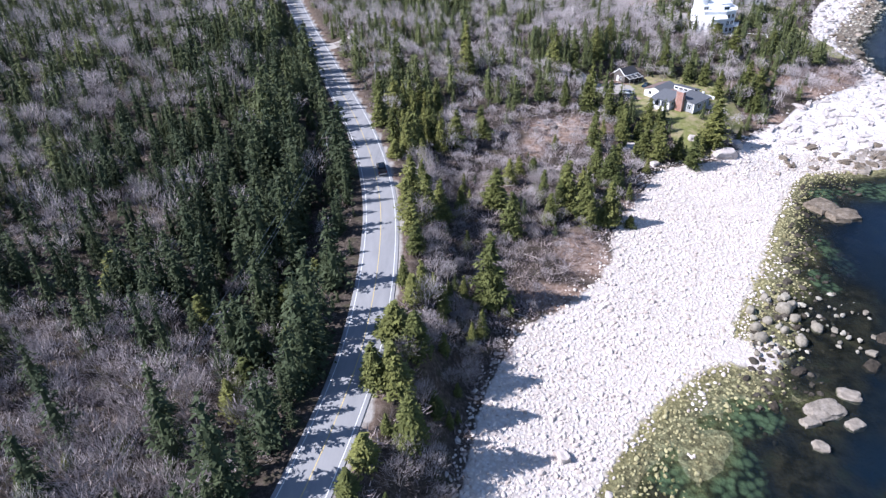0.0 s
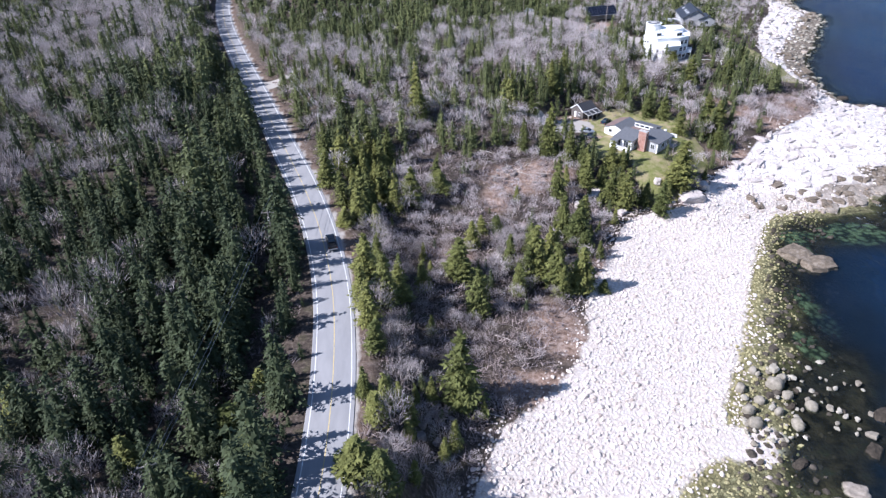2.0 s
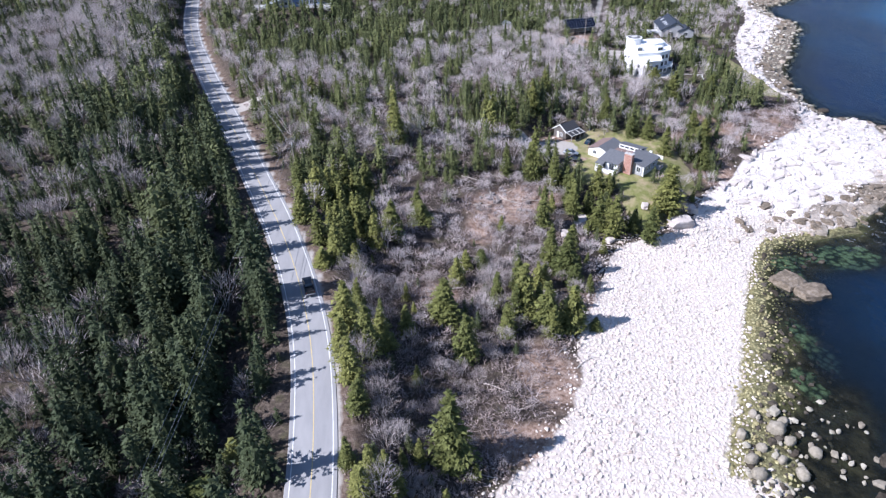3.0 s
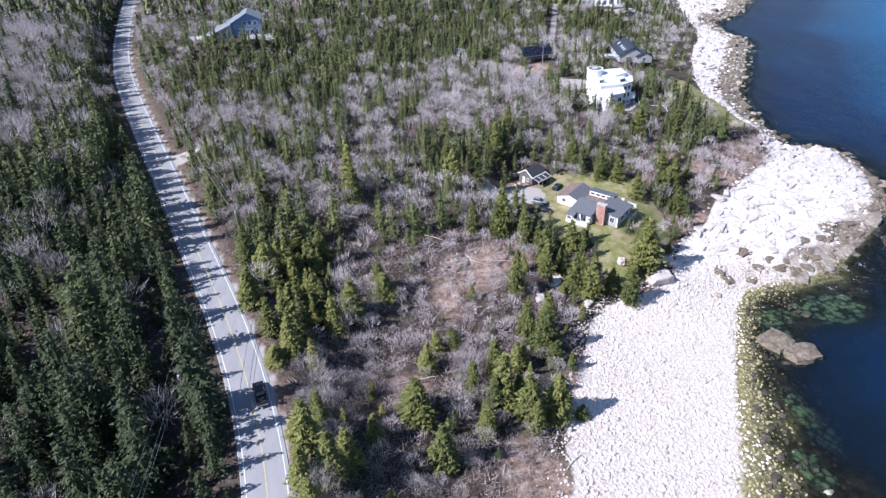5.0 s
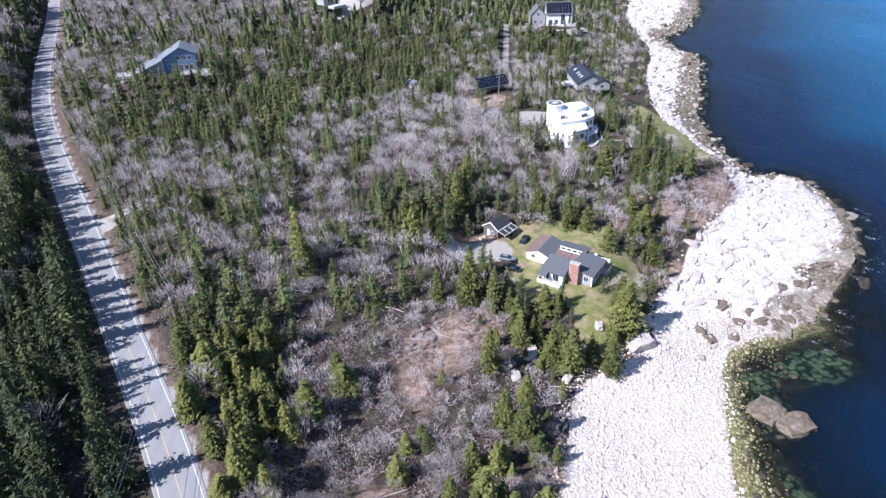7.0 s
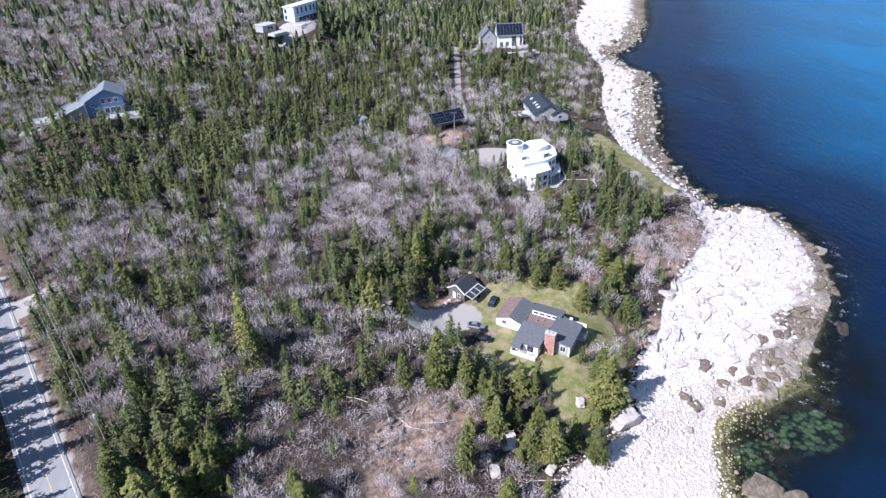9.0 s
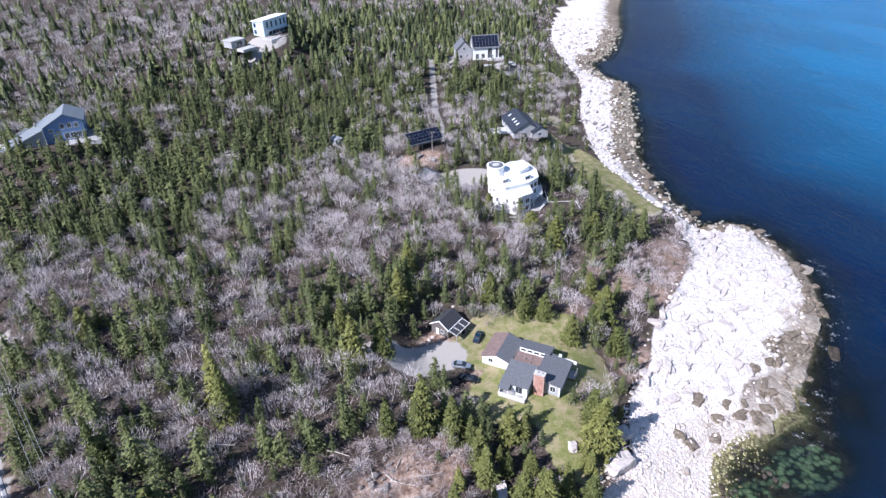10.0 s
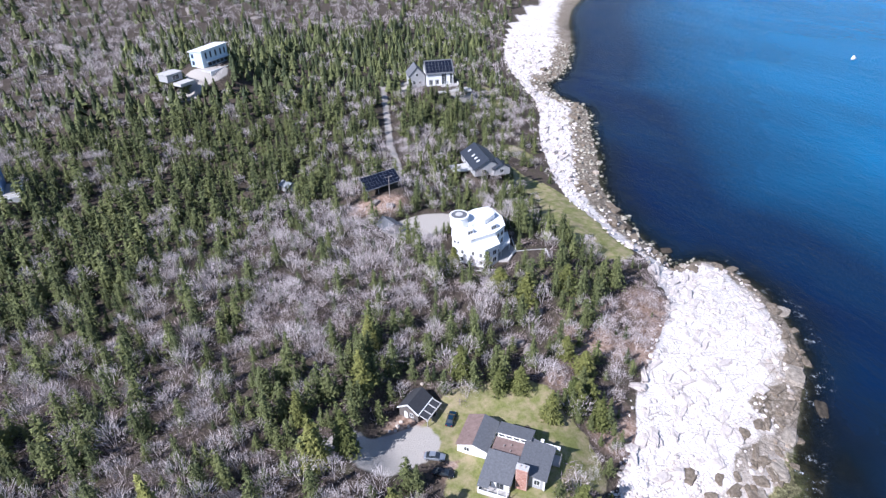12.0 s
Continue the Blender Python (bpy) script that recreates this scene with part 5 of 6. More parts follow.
def railing(root, points, z, material, height=0.95):
    """Posts, a top rail and thin balusters along a line."""
    for (ax, ay), (bx, by) in zip(points[:-1], points[1:]):
        n = max(1, round(math.hypot(bx - ax, by - ay) / 1.6))
        length, turn = math.hypot(bx - ax, by - ay), math.degrees(math.atan2(by - ay, bx - ax))
        bm = box(0, -0.04, height - 0.08, length, 0.04, height)
        add_box(bm, 0, -0.02, 0.12, length, 0.02, 0.18)
        for k in range(round(length / 0.22)):
            add_box(bm, 0.11 + k * 0.22, -0.015, 0.18, 0.14 + k * 0.22, 0.015, height - 0.08)
        bm.transform(pose(ax, ay, z, 0, 0, turn))
        part("rail", bm, material, root)
        for k in range(n + 1):
            u = k / n
            bm = box(-0.05, -0.05, 0, 0.05, 0.05, height + 0.05)
            bm.transform(pose(ax + (bx - ax) * u, ay + (by - ay) * u, z, 0, 0, turn))
            part("post", bm, material, root)


def brick_stack(root, x0, y0, x1, y1, z0, z1):
    """A chimney of single bricks round a mortar core."""
    core = part("chimney", box(x0 + 0.02, y0 + 0.02, z0, x1 - 0.02, y1 - 0.02, z1), MORTAR, root, "broad red brick chimney")
    long_b, high = 0.42, 0.155
    shared = {}
    k = 0
    for face, length in ((0, x1 - x0), (1, y1 - y0), (2, x1 - x0), (3, y1 - y0)):
        n = max(2, round(length / long_b))
        size = length / n
        key = round(size, 3)
        if key not in shared:
            bm = box(0.012, -0.012, 0.012, size - 0.012, 0.10, high - 0.012, 0.01)
            me = bpy.data.meshes.new("brick")
            bmesh.ops.recalc_face_normals(bm, faces=bm.faces)
            bm.to_mesh(me), bm.free()
            me.materials.append(BRICK)
            shared[key] = me
        start = [(x0, y0, 0), (x1, y0, 90), (x1, y1, 180), (x0, y1, 270)][face]
        for row in range(int((z1 - z0) / high)):
            if face in (2, 3) and row < 14:
                continue
            shift = size / 2 if row % 2 else 0
            for i in range(n if not shift else n - 1):
                ob = new("brick", shared[key])
                ob.parent = core
                ob.matrix_basis = pose(*start[:2], z0 + row * high, 0, 0, start[2]) @ pose(i * size + shift, 0, 0)
                k += 1
    cap = part("cap", box(x0 - 0.08, y0 - 0.08, z1, x1 + 0.08, y1 + 0.08, z1 + 0.12, 0.02), CONCRETE, root, "pale concrete chimney cap")
    for x in (0.3, 0.7):
        bm = bmesh.new()
        bmesh.ops.create_cone(bm, cap_ends=True, segments=10, radius1=0.17, radius2=0.14, depth=0.4)
        bm.transform(pose(x0 + (x1 - x0) * x, (y0 + y1) / 2, z1 + 0.31))
        part("flue", bm, MORTAR, cap)


# ---- the low grey house with the brick chimney ----
def cottage():
    r = base("house", 68, 192.5, 11.4, -49.8, "low grey house of several wings with a broad brick chimney", "house")
    # front wing with its white porch
    walls(r, [(0.1, -6.1), (5.8, -6.1), (5.8, -0.05), (0.1, -0.05)], 0, [3.05, 3.05, 3.95, 3.95], WHITE_SIDING, "white front wing wall")
    roof(r, [(-0.3, -6.6, 3.15), (6.2, -6.6, 3.15), (6.2, 0.2, 4.15), (-0.3, 0.2, 4.15)], SHINGLE)
    part("porch", box(-0.2, -8.0, 0, 5.9, -6.1, 0.45, 0.02), DECKING, r, "pale porch deck")
    part("porch_wall", add_box(box(-0.2, -8.1, 0.45, 5.9, -8.0, 1.4), -0.2, -8.0, 0.45, -0.1, -6.1, 1.4), WHITE_SIDING, r)
    for x in (0.0, 2.0, 4.0, 5.75):
        part("post", box(x - 0.06, -8.0, 1.4 if x else 1.4, x + 0.06, -7.88, 2.7), WHITE_SIDING, r)
    roof(r, [(-0.3, -8.2, 2.65), (2.1, -8.2, 2.65), (2.1, -6.55, 3.0), (-0.3, -6.55, 3.0)], SHINGLE, 0.1)
    window(r, 1.5, -6.1, 0.7, 1.3, 1.9, -90, GREY_SIDING), window(r, 3.9, -6.1, 0.7, 1.6, 1.9, -90, GREY_SIDING)
    window(r, 5.8, -4.3, 1.0, 1.2, 1.3, 0), window(r, 0.1, -4.0, 1.0, 1.4, 1.3, 180)
    # middle with a flat brown roof
    walls(r, [(0.0, 0.0), (6.3, 0.0), (6.3, 4.7), (0.0, 4.7)], 0, 2.8, GREY_SIDING)
    roof(r, [(-0.1, -0.05, 3.0), (6.4, -0.05, 3.0), (6.4, 4.7, 3.0), (-0.1, 4.7, 3.0)], BROWN_ROOF, 0.2, "flat brown roof")
    for x, y in ((2.2, 2.6), (3.6, 3.2), (3.8, 1.6)):
        bm = bmesh.new()
        bmesh.ops.create_cone(bm, cap_ends=True, segments=10, radius1=0.13, radius2=0.11, depth=0.5)
        bm.transform(pose(x, y, 3.22))
        part("roof_vent", bm, TIMBER, r, "small dark roof vent")
    # back wing, raised, with a row of high windows
    walls(r, [(0.2, 4.75), (7.2, 4.75), (7.2, 8.0), (0.2, 8.0)], 0, [4.35, 4.35, 3.6, 3.6], WHITE_SIDING)
    roof(r, [(-0.1, 4.5, 4.6), (7.5, 4.5, 4.6), (7.5, 8.4, 3.72), (-0.1, 8.4, 3.72)], SHINGLE)
    for k in range(4):
        window(r, 1.1 + 1.6 * k, 4.75, 3.25, 1.4, 0.75, -90, bars=0)
    # right wing
    walls(r, [(6.4, -2.9), (12.2, -2.9), (12.2, 5.5), (6.4, 5.5)], 0, [4.0, 3.0, 3.0, 4.0], GREY_SIDING)
    roof(r, [(6.35, -3.3, 4.25), (12.6, -3.3, 3.1), (12.6, 5.9, 3.1), (6.35, 5.9, 4.25)], SHINGLE)
    part("trim", box(11.9, -3.02, 0.0, 12.24, -2.9, 3.0), WHITE_SIDING, r)
    window(r, 10.6, -2.9, 0.9, 1.3, 1.6, -90), window(r, 12.2, 0.0, 0.9, 2.0, 1.5, 0), window(r, 12.2, 3.2, 0.9, 1.6, 1.5, 0)
    part("parapet", add_box(box(9.4, 5.95, 2.4, 13.4, 6.05, 3.4), 9.2, 5.7, 3.0, 9.9, 6.3, 4.0), WHITE_SIDING, r, "white parapet screen")
    part("deck", box(12.3, 3.6, 0, 13.9, 6.2, 0.4), DECKING, r)
    railing(r, [(13.8, 3.7), (13.8, 6.1), (12.4, 6.1)], 0.4, TIMBER)
    brick_stack(r, 6.5, -4.3, 8.9, -2.95, 0, 5.9)
    # garage
    gable_walls(r, -7.5, -0.9, 0.5, 8.9, 2.55, 3.7, WHITE_SIDING, 0.52)
    gable(r, -7.5, -0.9, 0.5, 8.9, 2.55, 3.75, SHINGLE, 0.3, 0.52, BROWN_ROOF)
    d = part("door", box(-7.58, 1.6, 0.02, -7.48, 4.4, 2.2, 0.02), TIMBER, r, "dark garage door")
    for k in range(3):
        part("panel", box(-7.61, 1.75, 0.2 + 0.68 * k, -7.575, 4.25, 0.74 + 0.68 * k), GREY_SIDING, d)
    window(r, -5.4, 0.5, 0.9, 1.2, 1.2, -90)


cottage()


def garden_shed():
    r = base("shed", 60.9, 212.9, 12.1, -59, "dark-roofed timber shed with white bargeboards and an open lean-to", "shed")
    r.matrix_basis = r.matrix_basis @ Matrix.Diagonal((0.86, 0.86, 0.95, 1))
    gable_walls(r, -2.9, 2.9, -3.4, 3.4, 2.9, 4.7, DARK_TIMBER)
    gable(r, -2.9, 2.9, -3.4, 3.4, 2.9, 4.7, DARK_SHINGLE, 0.35)
    fall = 1.8 / 2.9
    for side in (-1, 1):   # white boards along the front verge and the ridge
        a, b = [(0.0, -3.80, 4.76), (side * 3.3, -3.80, 4.76 - 3.3 * fall)], [(side * 3.3, -3.58, 4.76 - 3.3 * fall), (0.0, -3.58, 4.76)]
        roof(r, (a + b)[::side], WHITE_SIDING, 0.3, "white bargeboard", "bargeboard")
    part("trim", box(3.12, -3.6, 2.5, 3.3, 3.6, 2.78), WHITE_SIDING, r, "white eave board")
    for y in (-3.4, -1.2, 1.2, 3.4):
        part("post", box(5.7, y - 0.09, -0.3, 5.88, y + 0.09, 1.95), TIMBER, r)
        roof(r, [(3.0, y - 0.12, 2.72), (6.0, y - 0.12, 2.02), (6.0, y + 0.12, 2.02), (3.0, y + 0.12, 2.72)], CONCRETE, 0.14, "pale rafter", "rafter")
    part("beam", box(5.66, -3.7, 1.9, 5.92, 3.7, 2.06), CONCRETE, r)
    for y in (-2.3, 0.0, 2.3):
        roof(r, [(3.35, y - 0.95, 2.57), (5.6, y - 0.95, 2.05), (5.6, y + 0.95, 2.05), (3.35, y + 0.95, 2.57)], DARK_SHINGLE, 0.05, "dark lean-to panel")
    window(r, 0.9, -3.4, 0.8, 1.1, 1.2, -90), window(r, 2.9, 0.0, 0.8, 1.6, 1.2, 0)
    part("door", box(-1.3, -3.47, 0.0, -0.3, -3.39, 2.0), WHITE_SIDING, r, "pale plank door")


garden_shed()


# ---- the white house ----
def white_house():
    r = base("house", 105, 257, 16.4, 0, "tall white house with stepped flat roofs and a round tower", "house")
    main = [(-9.0, 0.3), (-5.6, -4.6), (3.0, -4.6), (7.4, -2.6), (9.6, 2.4), (9.7, 8.2), (3.3, 9.2), (-4.5, 7.6)]
    walls(r, main, 0, 8.6, WHITE_SIDING)
    roof(r, [(x * 1.03, y * 1.03, 8.85) for x, y in main], WHITE_ROOF, 0.25, "flat white roof")
    wing = [(-6.6, -3.2), (-3.2, -8.5), (2.0, -7.7), (2.9, -4.55)]
    walls(r, wing, 0, [7.2, 6.6, 6.6, 7.2], WHITE_SIDING)
    roof(r, [(-7.0, -3.0, 7.5), (-3.3, -9.0, 6.8), (2.4, -8.1, 6.8), (3.3, -4.4, 7.5)], WHITE_ROOF, 0.22, "white wing roof")
    upper = [(-2.0, 0.8), (2.4, 0.4), (7.2, 2.6), (7.6, 7.2), (3.0, 8.0), (-3.0, 6.2)]
    walls(r, upper, 8.85, 10.3, WHITE_SIDING)
    roof(r, [(x * 1.04, y * 1.04, 10.5) for x, y in upper], WHITE_ROOF, 0.2, "upper white roof")
    bm = bmesh.new()
    bmesh.ops.create_cone(bm, cap_ends=True, segments=28, radius1=2.7, radius2=2.7, depth=3.4)
    bm.transform(pose(-4.2, 4.4, 10.5))
    drum = part("tower", bm, WHITE_SIDING, r, "round white stair tower")
    for rad, z0, z1, m in ((2.95, 12.2, 12.5, WHITE_SIDING), (2.4, 12.5, 12.56, SHINGLE), (1.1, 12.56, 12.75, CONCRETE)):
        bm = bmesh.new()
        bmesh.ops.create_cone(bm, cap_ends=True, segments=28, radius1=rad, radius2=rad, depth=z1 - z0)
        bm.transform(pose(-4.2, 4.4, (z0 + z1) / 2))
        part("tower_rim", bm, m, drum)
    for x, y, w, d, turn in ((-4.4, -1.2, 2.4, 2.0, 8), (3.0, -2.2, 2.8, 2.0, 14)):   # roof dormers
        bm = box(-w / 2, -d / 2, 8.8, w / 2, d / 2, 10.4, 0.03)
        bm.transform(pose(x, y, 0, 0, 0, turn))
        part("dormer", bm, WHITE_SIDING, r)
        a = radians(turn - 90)
        window(r, x + math.cos(a) * d / 2, y + math.sin(a) * d / 2, 9.0, w * 0.8, 1.15, turn - 90)
    # windows, wall by wall
    def along(a, b, shares, z, w, h, **k):
        nx, ny = b[1] - a[1], a[0] - b[0]
        face = math.degrees(math.atan2(ny, nx))
        for u in shares:
            window(r, a[0] + (b[0] - a[0]) * u, a[1] + (b[1] - a[1]) * u, z, w, h, face, **k)
    for z in (0.9, 3.4):
        along((-9.0, 0.3), (-6.6, -3.4), (0.3, 0.75), z, 0.9, 1.4)
        along((-6.6, -3.2), (-3.2, -8.5), (0.4, 0.8), z + 0.3, 0.9, 1.3, frame_mat=GREY_SIDING)
        along((-3.2, -8.5), (2.0, -7.7), (0.25, 0.72), z + 0.2, 1.5, 1.6)
        along((2.0, -7.7), (2.9, -4.55), (0.5,), z + 0.2, 1.3, 1.6)
        along((3.0, -4.6), (7.4, -2.6), (0.3, 0.72), z, 1.5, 1.7)
        along((7.4, -2.6), (9.6, 2.4), (0.3, 0.7), z, 1.6, 1.7)
    along((-9.0, 0.3), (-5.2, -5.2), (0.12, 0.3), 6.4, 0.8, 1.0)
    along((3.0, -4.6), (7.4, -2.6), (0.3, 0.72), 6.0, 1.5, 1.6)
    # side terraces
    terrace = [(2.2, -7.9), (3.1, -4.75), (7.5, -2.75), (9.8, 2.2), (12.6, 0.6), (10.0, -5.6), (4.6, -9.4)]
    part("terrace", add_prism(bmesh.new(), terrace, 0, 0.6), DECKING, r, "pale boarded terrace")
    railing(r, [(12.4, 0.6), (9.9, -5.5), (4.6, -9.2)], 0.6, WHITE_SIDING)
    part("balcony", add_prism(bmesh.new(), [(3.2, -4.75), (7.5, -2.75), (9.7, 2.2), (11.2, 1.4), (8.6, -4.2), (4.0, -6.2)], 3.0, 3.25), WHITE_SIDING, r)
    railing(r, [(4.0, -6.1), (8.5, -4.1), (11.1, 1.3)], 3.25, WHITE_SIDING)
    for x, y in ((4.2, -6.0), (8.4, -4.0), (10.9, 1.2)):
        part("post", box(x - 0.1, y - 0.1, 0.6, x + 0.1, y + 0.1, 3.0), WHITE_SIDING, r)
    part("porch", add_prism(bmesh.new(), [(-6.2, -8.0), (-3.6, -9.2), (-2.6, -10.6), (-5.4, -11.0)], 0, 0.35), CONCRETE, r)


white_house()


def garden_deck():
    r = base("deck", 117, 247, 15.9, -22, "raised grey garden deck with a white railing", "deck")
    for k in range(18):
        part("board", box(-5.6, -2.6 + 0.29 * k, 0.5, 5.6, -2.34 + 0.29 * k, 0.56), DECKING, r)
    for x in (-5.3, 0, 5.3):
        for y in (-2.4, 2.4):
            part("post", box(x - 0.1, y - 0.1, -1.6, x + 0.1, y + 0.1, 0.5), TIMBER, r)
    railing(r, [(-5.5, 2.5), (5.5, 2.5), (5.5, -2.5)], 0.56, WHITE_SIDING)


garden_deck()


def yard_garage():
    r = base("garage", 86, 280.6, 18.0, 8, "small garage with a grey shingled roof", "garage")
    gable_walls(r, -3, 3, -3.2, 3.2, 2.5, 4.2, GREY_SIDING)
    gable(r, -3, 3, -3.2, 3.2, 2.5, 4.2, SHINGLE)
    window(r, 0, -3.2, 0.9, 1.2, 1.1, -90)
    d = part("door", box(3.0, -1.4, 0, 3.08, 1.4, 2.1), WHITE_SIDING, r)
    part("handle", box(3.08, -0.1, 1.0, 3.13, 0.1, 1.05), ALLOY, d)


yard_garage()


def solar_carport():
    r = base("solar_carport", 93.5, 303, 21, 7, "long carport roofed with dark solar panels", "carport")
    for x in (-6.2, -2, 2, 6.2):
        part("post", box(x - 0.1, -1.7, -0.5, x + 0.1, -1.5, 2.6), TIMBER, r)
        part("post", box(x - 0.1, 1.7, -0.5, x + 0.1, 1.9, 5.0), TIMBER, r)
    roof(r, [(-7.0, -2.2, 2.75), (7.0, -2.2, 2.75), (7.0, 2.4, 5.75), (-7.0, 2.4, 5.75)], ALLOY, 0.12)
    slope = 3.0 / 4.6
    for i in range(11):
        for k in range(4):
            x0, y0 = -6.9 + 1.26 * i, -2.1 + 1.11 * k
            z = 2.75 + (y0 + 2.2) * slope
            roof(r, [(x0, y0, z + 0.07), (x0 + 1.18, y0, z + 0.07), (x0 + 1.18, y0 + 1.03, z + 0.07 + 1.03 * slope), (x0, y0 + 1.03, z + 0.07 + 1.03 * slope)], SOLAR, 0.05, name="solar_panel")
    walls(r, [(-6.6, 1.9), (6.6, 1.9), (6.6, 2.1), (-6.6, 2.1)], -0.5, 5.2, TIMBER)


solar_carport()


def skylight_house():
    r = base("house", 137.5, 308.5, 17.6, -13, "long house under a dark roof with skylights", "house")
    gable_walls(r, -5.0, 5.6, -8.5, 8.5, 3.2, 6.4, GREY_SIDING, 0.52)
    gable(r, -5.0, 5.6, -8.5, 8.5, 3.2, 6.4, DARK_METAL_ROOF, 0.5, 0.52)
    gable_walls(r, 2.0, 8.5, -9.8, -4.0, 2.8, 4.6, GREY_SIDING)
    gable(r, 2.0, 8.5, -9.8, -4.0, 2.8, 4.6, DARK_METAL_ROOF, 0.4)
    for y in (5.2, 0.2, -2.6, -5.4):
        s = (6.4 - 3.2) / 5.5
        x0 = -2.6
        z = 3.2 + (x0 + 5.0) * s + 0.06
        w = roof(r, [(x0 - 0.55, y, z - 0.55 * s), (x0 + 0.65, y, z + 0.65 * s), (x0 + 0.65, y + 0.85, z + 0.65 * s), (x0 - 0.55, y + 0.85, z - 0.55 * s)], LAMP_GLASS, 0.1, "bright skylight", "skylight")
    part("terrace", box(-11.5, -3.0, 0, -5.1, 3.6, 0.5), CONCRETE, r, "white paved terrace")
    part("garden_wall", box(-11.6, -3.2, 0.5, -5.2, -3.0, 1.5), WHITE_SIDING, r)
    for y in (-6, -2, 3, 6):
        window(r, -5.0, y, 0.7, 1.7, 1.6, 180)
    window(r, -1.5, -8.5, 0.8, 1.6, 1.6, -90)
    window(r, 5.2, -9.8, 0.8, 1.6, 1.5, -90)


skylight_house()


def blue_house():
    r = base("house", -31.5, 350.5, 29.6, 0, "big blue-grey house under a long sweeping pale roof", "house")
    r.matrix_basis = r.matrix_basis @ Matrix.Diagonal((1.12, 1.12, 1.1, 1))
    bm = bmesh.new()
    shape = [(-0.5, 0), (11, 0), (11, 6.6), (6.2, 9.0), (-0.5, 5.4)]
    a = [bm.verts.new((x, -2.6, z)) for x, z in shape]
    b = [bm.verts.new((x, 7.5, z)) for x, z in shape]
    bm.faces.new(a[::-1]), bm.faces.new(b)
    for i in range(5):
        bm.faces.new((a[i], a[(i + 1) % 5], b[(i + 1) % 5], b[i]))
    part("wall", bm, BLUE_SIDING, r, "blue clapboard wall")
    walls(r, [(-11.3, -3.6), (-0.5, -3.6), (-0.5, 7.2), (-11.3, 7.2)], 0, [0.9, 5.1, 5.1, 0.9], GREY_SIDING, "weathered shingle wall")
    roof(r, [(-12.4, -4.2, 0.75), (-0.3, -4.2, 5.75), (-0.3, 7.9, 5.75), (-12.4, 7.9, 0.75)], PALE_METAL_ROOF, 0.2)
    roof(r, [(-0.3, -3.1, 5.752), (6.2, -3.1, 9.3), (6.2, 8.1, 9.3), (-0.3, 8.1, 5.752)], PALE_METAL_ROOF, 0.2)
    roof(r, [(6.203, -3.1, 9.3), (11.6, -3.1, 6.55), (11.6, 8.1, 6.55), (6.203, 8.1, 9.3)], PALE_METAL_ROOF, 0.2)
    roof(r, [(-12.5, -4.32, 0.78), (-0.25, -4.32, 5.8), (-0.25, -4.18, 5.8), (-12.5, -4.18, 0.78)], WHITE_SIDING, 0.34, "white verge board", "trim")
    part("trim", box(-0.62, -3.75, 0, -0.35, -3.58, 5.4), WHITE_SIDING, r)
    bm = bmesh.new()
    bmesh.ops.create_cone(bm, cap_ends=True, segments=12, radius1=0.3, radius2=0.3, depth=1.6)
    bm.transform(pose(-3.0, 3.0, 5.2))
    part("flue", bm, TIMBER, r)
    for x, z, w, h in ((1.6, 3.6, 1.3, 1.2), (1.6, 0.9, 1.1, 1.1), (5.0, 4.4, 1.3, 1.8), (7.0, 4.4, 1.3, 1.8), (9.0, 4.4, 1.3, 1.6), (5.6, 0.9, 1.5, 2.1), (7.4, 0.9, 1.5, 2.1), (9.2, 0.9, 1.2, 2.1)):
        window(r, x, -2.6, z, w, h, -90)
    window(r, -5.0, -3.6, 0.9, 1.4, 1.0, -90), window(r, -3.0, -3.6, 0.9, 1.0, 1.6, -90)
    window(r, 11.0, 2.0, 3.6, 1.6, 1.5, 0)
    part("deck", box(4.0, -6.2, 0.1, 15.5, -2.7, 0.5), DECKING, r, "pale wrap-round deck")
    part("deck", box(11.1, -2.68, 0.1, 15.5, 5.0, 0.5), DECKING, r)
    part("apron", box(3.9, -6.5, -1.4, 15.7, -6.25, 0.55), WHITE_SIDING, r, "white deck skirting")
    railing(r, [(4.0, -6.1), (15.4, -6.1), (15.4, 4.9)], 0.5, WHITE_SIDING)
    part("terrace", box(-18.0, -2.5, -0.3, -11.6, 5.0, 0.2, 0.03), CONCRETE, r)


blue_house()


